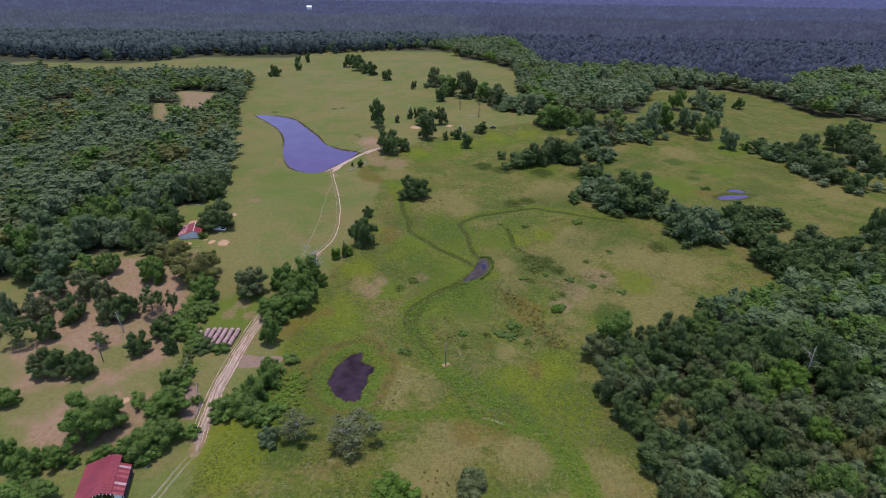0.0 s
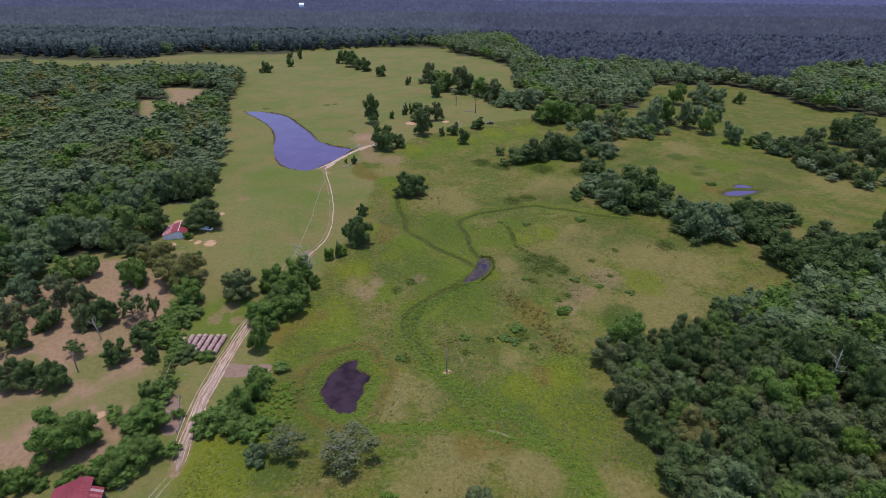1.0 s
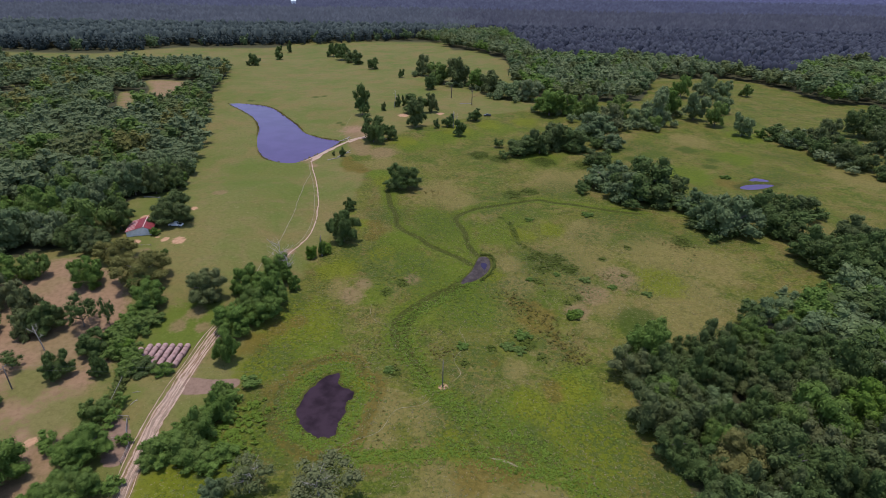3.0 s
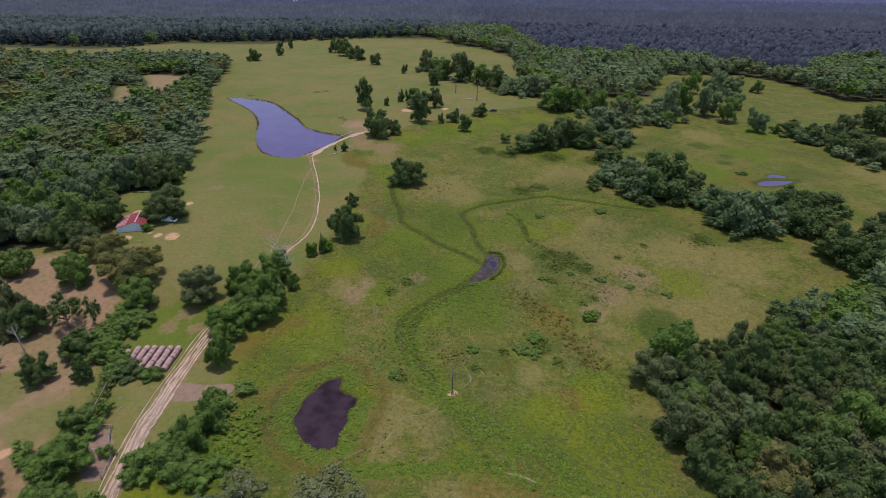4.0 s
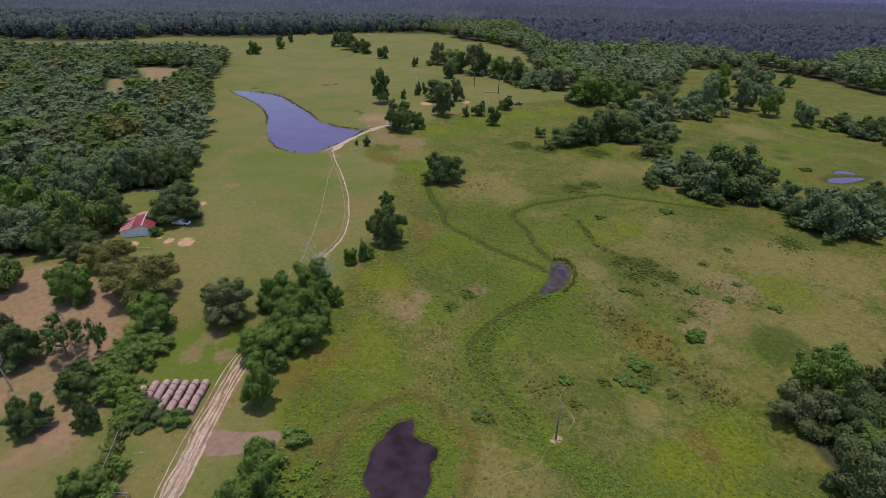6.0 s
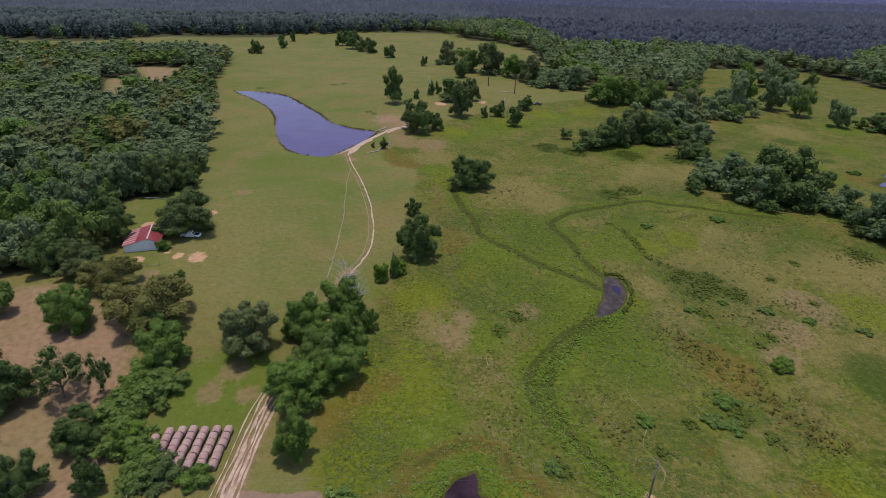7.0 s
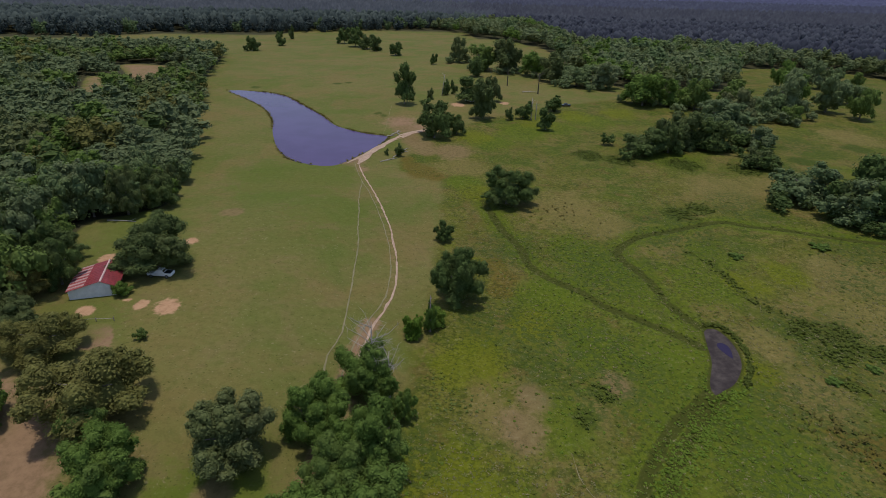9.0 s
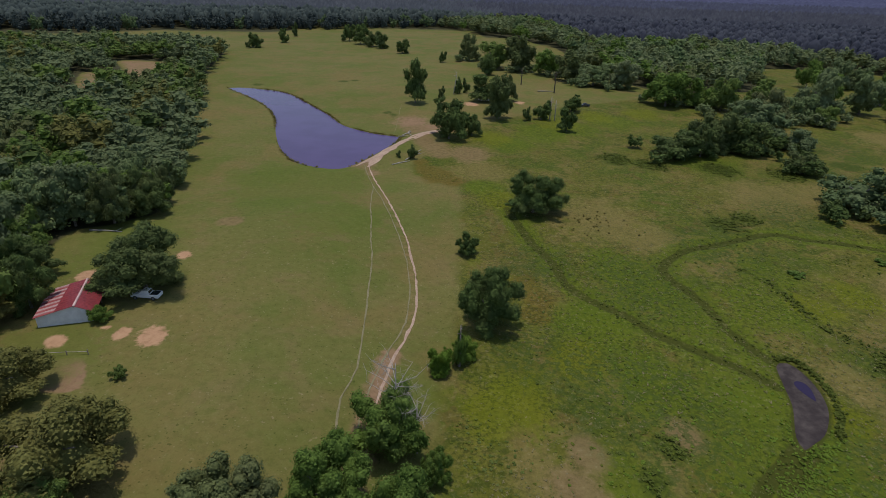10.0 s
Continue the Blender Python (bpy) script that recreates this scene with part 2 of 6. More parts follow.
    c = s.mix(s.math("MULTIPLY", s.math("MULTIPLY", ragged(stipple, 0.4), s.step(n1, 0.46, 0.56)), 0.75), c, (0.042, 0.066, 0.012))
    c = s.mix(s.math("MULTIPLY", ragged(thick, 0.7), 0.80), c, s.mix(s.step(tuft, 0.4, 0.6), (0.026, 0.040, 0.006), (0.062, 0.086, 0.012)))
    c = s.mix(s.math("MULTIPLY", ragged(yard, 0.22, 0.12), 0.9), c, s.mix(n1, (0.190, 0.122, 0.098), (0.255, 0.170, 0.140)))
    c = s.mix(ragged(spot, 0.6, 0.12), c, s.mix(n1, (0.330, 0.190, 0.112), (0.460, 0.295, 0.190)))
    c = s.mix(s.math("MULTIPLY", ragged(mud, 0.6), 0.85), c, s.mix(n1, (0.034, 0.044, 0.008), (0.064, 0.068, 0.014)))
    c = s.mix(s.math("MULTIPLY", s.step(grain, 0.53, 0.38), s.math("ADD", s.math("MULTIPLY", wet, 0.12), 0.34)), c, s.mix(0.5, c, (0.02, 0.03, 0.006)))
    c = s.mix(s.math("MULTIPLY", s.step(grain, 0.54, 0.68), s.math("ADD", s.math("MULTIPLY", wet, 0.20), 0.24)), c, s.mix(0.5, c, (0.33, 0.30, 0.16)))
    c = s.mix(1.0, c, (1.0, 0.96, 0.885), "MULTIPLY")
    s.bump(grain, 0.6, 0.2)
    return s.finish(c, 0.95, spec=0.1)


GROUND = ground_material()


# ---- mesh helpers ----
def mesh_of(name, verts, tris, material, slots=None):
    """A mesh from numpy arrays of vertices and triangles."""
    verts, tris = np.asarray(verts, dtype=np.float32), np.asarray(tris, dtype=np.int32)
    me = bpy.data.meshes.new(name)
    me.vertices.add(len(verts))
    me.vertices.foreach_set("co", verts.ravel())
    me.loops.add(tris.size)
    me.loops.foreach_set("vertex_index", tris.ravel())
    me.polygons.add(len(tris))
    me.polygons.foreach_set("loop_start", np.arange(0, tris.size, 3, dtype=np.int32))
    me.materials.append(material)
    for extra in slots or ():
        me.materials.append(extra)
    me.update(calc_edges=True)
    return me


def merge(pieces):
    """Joins (verts, tris) pairs."""
    verts, tris, n = [], [], 0
    for v, t in pieces:
        verts.append(v)
        tris.append(np.asarray(t) + n)
        n += len(v)
    return np.concatenate(verts), np.concatenate(tris)


def part(name, bm, material, parent, label=""):
    """Links a bmesh as one mesh object under a thing or part."""
    me = bpy.data.meshes.new(name)
    bm.to_mesh(me)
    bm.free()
    me.materials.append(material)
    ob = new(name, me)
    ob.parent = parent
    return tagged(ob, label)


def thing(name, m, label, category, group="", kind=""):
    ob = new(name)
    ob.empty_display_size = 0.2
    ob.matrix_basis = m
    return tagged(ob, label, category, group, kind)


def box(size, at=(0, 0, 0), bevel=0.0):
    bm = bmesh.new()
    bmesh.ops.create_cube(bm, size=1.0, matrix=Matrix.Translation(at) @ Matrix.Diagonal((*size, 1)))
    if bevel:
        bmesh.ops.bevel(bm, geom=bm.edges[:], offset=bevel, segments=2, affect="EDGES", profile=0.6)
    return bm


def tube(points, radii, sides=6):
    """A tapered tube along points, as arrays."""
    points = [np.array(p, float) for p in points]
    verts, tris = [], []
    for i, p in enumerate(points):
        d = points[min(i + 1, len(points) - 1)] - points[max(i - 1, 0)]
        d /= np.linalg.norm(d) + 1e-9
        a = np.cross(d, (0.31, 0.95, 0.05))
        a /= np.linalg.norm(a) + 1e-9
        b = np.cross(d, a)
        for k in range(sides):
            w = 2 * math.pi * k / sides
            verts.append(p + radii[i] * (math.cos(w) * a + math.sin(w) * b))
    for i in range(len(points) - 1):
        for k in range(sides):
            p, q = i * sides + k, i * sides + (k + 1) % sides
            tris += [(p, q, q + sides), (p, q + sides, p + sides)]
    top = (len(points) - 1) * sides
    tris += [(top, top + k, top + k + 1) for k in range(1, sides - 1)]
    return np.array(verts), np.array(tris)


def smooth_line(points, step, closed=False):
    """Catmull-Rom through points, about one vertex every step metres."""
    pts = [np.array(p, float) for p in points]
    n, out = len(pts), []
    for i in range(n if closed else n - 1):
        if closed:
            p0, p1, p2, p3 = (pts[(i + k) % n] for k in (-1, 0, 1, 2))
        else:
            p0, p1, p2, p3 = pts[max(i - 1, 0)], pts[i], pts[i + 1], pts[min(i + 2, n - 1)]
        m = max(2, int(np.linalg.norm(p2 - p1) / step))
        for k in range(m):
            t = k / m
            out.append(0.5 * (2 * p1 + (p2 - p0) * t + (2 * p0 - 5 * p1 + 4 * p2 - p3) * t * t + (3 * p1 - p0 - 3 * p2 + p3) * t ** 3))
    if not closed:
        out.append(pts[-1])
    return np.array(out)


def line_distance(x, y, line, closed=False):
    """Distance from every (x, y) to a polyline."""
    best = np.full(np.shape(x), 1e9)
    n = len(line)
    for i in range(n if closed else n - 1):
        a, b = line[i], line[(i + 1) % n]
        d = b - a
        t = np.clip(((x - a[0]) * d[0] + (y - a[1]) * d[1]) / (d @ d + 1e-9), 0, 1)
        best = np.minimum(best, np.hypot(x - a[0] - t * d[0], y - a[1] - t * d[1]))
    return best


def inside(x, y, line):
    """Whether every (x, y) lies inside a closed outline."""
    odd = np.zeros(np.shape(x), bool)
    n = len(line)
    for i in range(n):
        a, b = line[i], line[(i + 1) % n]
        cross = (a[1] > y) != (b[1] > y)
        odd ^= cross & (x < (b[0] - a[0]) * (y - a[1]) / (b[1] - a[1] + 1e-12) + a[0])
    return odd


def depth_in(x, y, line):
    """Signed distance to a closed outline, positive inside."""
    d = line_distance(x, y, line, True)
    return np.where(inside(x, y, line), d, -d)


def ease(a, b, x):
    t = np.clip((x - a) / (b - a), 0, 1)
    return t * t * (3 - 2 * t)


# ---- the plan: outlines and lines on the ground, in metres ----
POND = smooth_line([(-157, 462), (-138, 459), (-121, 448), (-104, 420), (-91, 397), (-82, 378), (-69, 366), (-57, 360), (-60, 347),
                    (-65, 335), (-70, 324), (-75, 317), (-83, 318), (-93, 325), (-101, 341), (-108, 364), (-115, 392), (-127, 419), (-143, 442)], 4, True)
MUCK = smooth_line([(-25.0, 146.8), (-28.2, 145.3), (-30.8, 141.8), (-32.6, 137.4), (-33.2, 132), (-31.6, 128.4), (-28.2, 124.6), (-25.4, 123.8), (-23.3, 124.2),
                    (-22.6, 127.6), (-21.7, 132), (-21.6, 135.3), (-20.0, 139.2), (-22.7, 140.5), (-25.0, 142.3), (-24.6, 144.6)], 0.8, True)
MUCK = MUCK + 0.22 * np.stack([np.sin(np.arange(len(MUCK)) * 2.3) + np.sin(np.arange(len(MUCK)) * 0.9), np.cos(np.arange(len(MUCK)) * 1.7) + np.sin(np.arange(len(MUCK)) * 3.1)], 1)
MIRE = smooth_line([(16.8, 213.3), (19.3, 213.8), (20.4, 210.7), (20.1, 205.8), (18.3, 200.9), (14.4, 196.0), (11.4, 194.2), (9.2, 193.0), (9.6, 195.8), (13.1, 202.3), (14.9, 208.0)], 1.2, True)
POOL = smooth_line([(151, 287), (160, 292), (172, 292), (167, 288), (158, 284), (152, 284)], 2, True)
POOL_NORTH = smooth_line([(160, 295.5), (162.5, 299), (165, 301.5), (169, 300), (171.5, 296.5), (168, 295.5), (164, 296.5)], 1.5, True)
DAM = smooth_line([(-70, 318), (-62, 333), (-54, 351), (-42, 364), (-33, 368)], 3)
ROAD = smooth_line([(-61.1, 102.2), (-62.3, 110), (-63, 116.4), (-64.1, 125.7), (-64, 134.8), (-64, 141.2), (-63.6, 149.4), (-63.1, 158.3),
                    (-61.5, 166), (-58.3, 176), (-56.1, 190), (-55.9, 198), (-53.5, 211), (-51, 219), (-49.6, 228), (-49.8, 241), (-51, 252),
                    (-53.9, 268), (-57.7, 284.5), (-62.1, 300), (-65.2, 312), (-67, 320)], 1.5)
SOUTH_ROAD = smooth_line([(-68, 70), (-64.5, 88), (-61.1, 102.2)], 1.5)
TRAIL = smooth_line([(-59.4, 188), (-60.2, 199), (-58.7, 208.5), (-58.4, 224), (-59.3, 249), (-61.4, 270), (-63, 300)], 1.5)
ARC_ROW = [(27.9, 248.6), (31.5, 241), (32.3, 231), (32.6, 223.5), (36, 219), (39, 215)]
DITCHES = [smooth_line(p, 2) for p in (
    [(-23, 284), (-19.8, 262), (-16.4, 250), (-15.5, 240), (-11, 233), (-6, 228.5), (-2.5, 222.5), (2, 218.5), (6.5, 214.5), (11, 210), (13, 207)],
    [(90, 252), (77, 256), (64, 262), (54, 265), (48, 268), (38, 265), (28, 261), (18.5, 257.5), (10.3, 250), (9, 244), (11.5, 237), (12.5, 231), (13, 223), (15, 217), (16, 214)],
    [(12, 196), (8, 193), (-1, 186), (-7, 179), (-11.5, 172), (-12, 165), (-10.5, 158)],
    [(11, 193), (5, 188), (-2, 181), (-6, 174.5), (-8.2, 168), (-8.5, 161), (-6, 152.5), (-2, 145)],
    )]
WEED_ROWS = [smooth_line(p, 2) for p in (ARC_ROW, [(-12.1, 166.8), (-11.2, 160), (-9, 153), (-6, 146.5), (-2, 140.5), (3, 133), (7, 125), (9, 118.5)])]
CREEK = smooth_line([(14, 196), (4.4, 186), (-5.7, 175), (-10.4, 166.6), (-8.8, 158), (-4.9, 150), (-1, 141.5), (4.6, 134), (13, 126), (24, 117), (33, 104), (36, 88), (38, 70)], 2)
CREEK_ARM = smooth_line([(-22, 117), (-8, 117.5), (6, 119), (18, 114), (30, 110)], 2)
WASH = smooth_line([(24, 184), (28, 179), (33, 171), (36, 160), (39, 152)], 2)
WEST_WOOD = smooth_line([(-206, 608), (-184, 506), (-152, 395), (-130, 321), (-115, 267), (-128, 254), (-127, 226), (-122, 212), (-134, 203), (-146, 194), (-163, 182), (-300, 160), (-560, 540), (-520, 632), (-455, 640), (-396, 632), (-335, 636), (-281, 640), (-231, 634)], 12, True)
WEST_GAPS = [smooth_line(p, 8, True) for p in ([(-260, 547), (-247, 553), (-208, 537), (-195, 506), (-207, 498), (-203, 452), (-211, 447), (-228, 480), (-240, 512)],
                                               [(-354, 498), (-339, 514), (-326, 490), (-308, 448), (-320, 440), (-338, 479)],
                                               [(-256, 496), (-243, 491), (-223, 449), (-211, 420), (-217, 417), (-236, 450)])]
EAST_WOOD = smooth_line([(54.5, 157), (50, 143), (50, 126), (52, 108), (54, 98), (55, 88), (57, 68), (140, 70), (215, 190), (182, 197), (149, 191), (114.5, 172), (100, 172), (80, 157), (64, 155)], 6, True)
FAR_WOOD = smooth_line([(-900, 790), (-592, 771), (-520, 747), (-449, 745), (-359, 754), (-355, 797), (-244, 815), (-153, 838), (-25, 900), (12, 835), (58, 775), (82, 705), (80, 632), (74, 560), (80, 505), (104, 468), (139, 482), (169, 487), (215, 590), (245, 600), (302, 607), (325, 538), (325, 492), (357, 488), (420, 470), (900, 600),
                        (4300, 3600), (-4300, 3600)], 40, True)
FAR_GAP = smooth_line([(373, 717), (408, 729), (390, 690), (350, 678)], 10, True)
SOIL_YARD = smooth_line([(-138, 132), (-150, 150), (-150, 172), (-138, 190), (-126, 200), (-103, 191), (-92, 180), (-87, 168), (-83, 150), (-82, 134), (-76, 112), (-82, 101), (-104, 100), (-122, 112)], 4, True)
MEADOW = smooth_line([(-58, 90), (-50, 140), (-49, 170), (-43, 205), (-39, 247), (-36, 275), (-37, 300), (-50, 312), (-47, 335), (-38, 350), (-26, 374), (-4, 398), (24, 420), (84, 452), (110, 470), (180, 560), (290, 600), (420, 520), (430, 330), (300, 200), (190, 120), (120, 60), (-30, 60)], 8, True)
DIRT_SPOTS = [(-92.7, 212.4, 2.1), (-97.9, 212.7, 1.4), (-101.5, 214.6, 0.8), (-107.3, 210.5, 1.6), (-98.8, 242.0, 1.6), (-114.0, 232.5, 1.8),
              (2.1, 140.8, 1.2), (-22, 424, 3.5), (4, 430, 3.0), (-83, 101, 1.6), (-88, 120, 1.2)]
PIT = smooth_line([(-107.5, 198.8), (-109.3, 201.9), (-107.1, 204.6), (-100.8, 206.1), (-97.4, 198.9), (-103.3, 198.2)], 1.0, True)
PAD = smooth_line([(-63, 142.3), (-56, 141.8), (-50, 142.4), (-49.5, 139.5), (-53.5, 137.4), (-58, 136.2), (-62.5, 136.5)], 1.0, True)
PEN = smooth_line([(-75, 126.5), (-70.5, 126.5), (-66, 119), (-66, 114), (-70, 114.5)], 1.0, True)
FRESH_SPOTS = [(-112, 118, 7.0), (-119, 108, 6.0), (-105, 126, 4.0), (-100, 140, 6.0), (-88, 128, 6.0), (-96, 120, 5.0), (-132, 126, 9.0), (-140, 146, 8.0), (-112, 104, 6.0), (-120, 138, 5.0), (-108, 208, 9.0), (-112, 246, 10.0), (-74, 160, 10.0), (-70, 172, 7.0), (-60, 345, 10.0), (-76, 135, 4.0), (-85, 300, 20.0), (-70, 270, 12.0)]
LUSH_SPOTS = [(0, 238, 9.0), (-1, 248, 8.0), (25, 232, 8.0), (33, 245, 7.0), (132, 304, 13.0), (172, 334, 10.0), (105, 290, 8.0), (200, 380, 12.0), (5, 185, 13.0), (-12, 226, 9.0), (8, 230, 8.0), (-20, 186, 6.0), (14, 176, 7.0), (-38, 158, 14.0), (-36, 128, 9.0), (5, 200, 10.0), (-48, 108, 8.0), (20, 130, 8.0), (34, 122, 9.0), (36, 140, 7.0), (-8, 206, 9.0), (-72, 165, 9.0), (-12, 352, 9.0), (4, 370, 12.0), (22, 378, 10.0), (42, 394, 12.0), (-28, 300, 6.0), (60, 330, 10.0)]
PLOTS = [(61.5, 170, 6.0), (64, 170, 5.5), (58, 166, 3.0), (112, 330, 5.0), (150, 350, 6.0), (100, 262, 4.0), (-64, 402, 2.2), (-61, 397, 2.0), (-95, 480, 3.0), (-88, 484, 2.4), (-143, 470, 3.0)]
SCALDS = [(-71, 170, 2.6), (-67, 164, 2.0), (-74, 164, 2.2), (-70, 177, 2.0), (-95, 262, 3.0), (-27, 185, 4.0), (-24, 192, 3.0), (-66, 350, 4.0), (45, 176, 4.0), (52, 186, 5.0), (-8, 196, 3.0), (64, 196, 6.0), (-30, 338, 8.0), (-42, 346, 6.0), (-50, 372, 6.0), (-46, 352, 5.0), (-40, 338, 5.0)]
STIPPLES = [(150, 262, 14.0), (182, 300, 12.0), (122, 352, 14.0), (205, 335, 12.0), (95, 320, 10.0), (60, 280, 10.0), (-44, 150, 7.0), (-46, 180, 6.0), (-28, 215, 7.0), (-20, 250, 8.0), (62, 230, 6.0), (34, 158, 6.0), (20, 120, 7.0), (48, 112, 6.0), (42, 204, 11.0), (36, 212, 6.0), (46, 196, 7.0), (-10, 200, 12.0), (14, 182, 12.0), (24, 186, 9.0), (2, 240, 11.0), (-18, 206, 9.0), (-36, 128, 9.0), (6, 128, 8.0), (-40, 112, 10.0), (10, 150, 9.0), (40, 120, 10.0), (80, 240, 14.0), (110, 230, 10.0), (30, 260, 12.0)]
DRY_SPOTS = [(150, 240, 16.0), (112, 382, 14.0), (160, 370, 12.0), (220, 300, 14.0), (27, 208, 5.0), (74, 168, 12.0), (48, 166, 4.0), (55, 179, 7.0), (82, 184, 14.0), (56, 213, 11.0), (84, 214, 14.0), (-31, 187, 4.5), (-25, 186, 4.5), (-12, 133, 6.0), (4, 108, 8.0), (22, 104, 7.0), (22, 148, 4.0), (-2, 129, 5.0), (100, 205, 12.0), (62, 233, 10.0), (-15, 187, 4.0), (-14, 124, 5.0), (46, 194, 6.0), (-2, 98, 10.0), (28, 191, 6.0), (18, 175, 4.0), (3, 277, 12.0), (12, 264, 8.0), (-27, 318, 9.0), (62, 295, 13.0), (40, 95, 8.0), (84, 295, 14.0)]
GOLD_SPOTS = [(-50, 98, 7.0), (-46, 108, 5.0), (-38, 171, 9.0), (-44, 161, 7.0), (-46, 148, 6.0), (37, 118, 8.0), (35, 139, 5.0), (-56, 106, 7.0), (5, 122, 5.0), (-32, 204, 6.0), (-37, 200, 5.0), (77, 193, 8.0), (48, 236, 5.0), (24, 134, 5.0), (-19, 141, 3.0), (35, 231, 5.0), (15, 388, 9.0), (36, 402, 9.0), (-18, 361, 8.0), (-24, 290, 6.0), (20, 199, 4.0), (-30, 240, 4.0), (30, 126, 6.0), (-20, 214, 5.0), (62, 410, 9.0)]
RUSSET_SPOTS = [(-46, 318, 4.0), (-41, 313, 4.0), (-48, 326, 3.0), (-46, 165, 3.5), (-41, 169, 3.0), (-50, 157, 4.5), (-23, 234, 3.5), (-25, 240, 3.5), (-25, 228, 3.0), (27, 180, 3.0), (31, 179, 3.5), (34, 174, 3.5), (28, 172, 3.0), (30, 167, 2.5), (-38, 129, 3.0), (-40, 138, 3.5), (-36, 147, 3.0), (-15, 141, 2.5), (-38, 306, 4.0), (-44, 309, 4.0), (30, 141, 2.6), (30, 137, 2.2), (16, 151, 2.0), (17, 115, 5.0), (8, 112, 4.0), (150, 288, 6.0), (146, 292, 5.0)]
THICK_SPOTS = [(43, 207, 4.0), (48, 203, 3.5), (39, 213, 3.0), (45, 211, 3.0), (8, 150.6, 1.6), (27, 159, 2.2), (30, 153, 1.8), (47, 184.5, 1.8), (43, 181, 1.4), (-16, 187, 2.0), (-11, 193.5, 2.0), (37, 273, 4.5), (45, 278, 4.0), (36, 211, 2.6), (38, 203, 2.5), (36, 195, 2.0), (-10.5, 147, 2.2), (16, 157.5, 1.5), (62, 210, 1.6), (74, 219, 1.5), (66, 198, 1.4), (25, 335, 6.0), (37, 328, 6.0), (60, 325, 7.0), (82, 318, 6.0), (97, 224, 4.0), (150, 318, 4.0), (156, 330, 3.0)]


def ground_height(x, y):
    """The height of the land at (x, y)."""
    x, y = np.asarray(x, float), np.asarray(y, float)
    h = -2.6 * np.exp(-((x - 8) / 75) ** 2 - ((y - 165) / 85) ** 2)
    h = h + 4.4 * ease(40, 85, -x) * ease(150, 195, y) * (1 - ease(250, 305, y))
    h = h + 2.1 * ease(330, 480, y) * ease(-400, -40, -np.abs(x + 20))
    d = -depth_in(x, y, POND)
    bank = np.clip(0.15 * d, 0, 0.3) + (h - 0.3) * ease(2, 30, d) + 1.6 * np.exp(-(line_distance(x, y, DAM) / 5) ** 2) * ease(1, 7, d)
    h = np.where(d < 0, np.maximum(-1.5, 0.2 * d), np.where(d < 40, bank, h))
    for outline, level in ((MUCK, -2.75), (MIRE, -2.35), (POOL, -0.35), (POOL_NORTH, -0.35)):
        d = -depth_in(x, y, outline)
        near = level + np.clip(0.22 * d, -0.5, 0.3) + (h - level - 0.3) * ease(1, 7, d)
        h = np.where(d < 7, near, h)
    for ditch in DITCHES:
        h = h - 0.5 * np.exp(-(line_distance(x, y, ditch) / 1.6) ** 2) * ease(1, 6, -depth_in(x, y, MIRE))
    return h


def on_ground(x, y, lift=0.0):
    return float(ground_height(x, y)) + lift


# ---- ground ----
def spaced(core_a, core_b, fine, edge_a, edge_b, coarse, far_a, far_b):
    mid = list(np.arange(core_a, core_b, fine))
    low = list(np.arange(edge_a, core_a, coarse))
    high = list(np.arange(core_b, edge_b + 1, coarse))
    k, v, out_low = coarse, edge_a, []
    while v > far_a:
        k *= 1.35
        v -= k
        out_low.append(v)
    k, v, out_high = coarse, edge_b, []
    while v < far_b:
        k *= 1.35
        v += k
        out_high.append(v)
    return np.array(out_low[::-1] + low + mid + high + out_high)


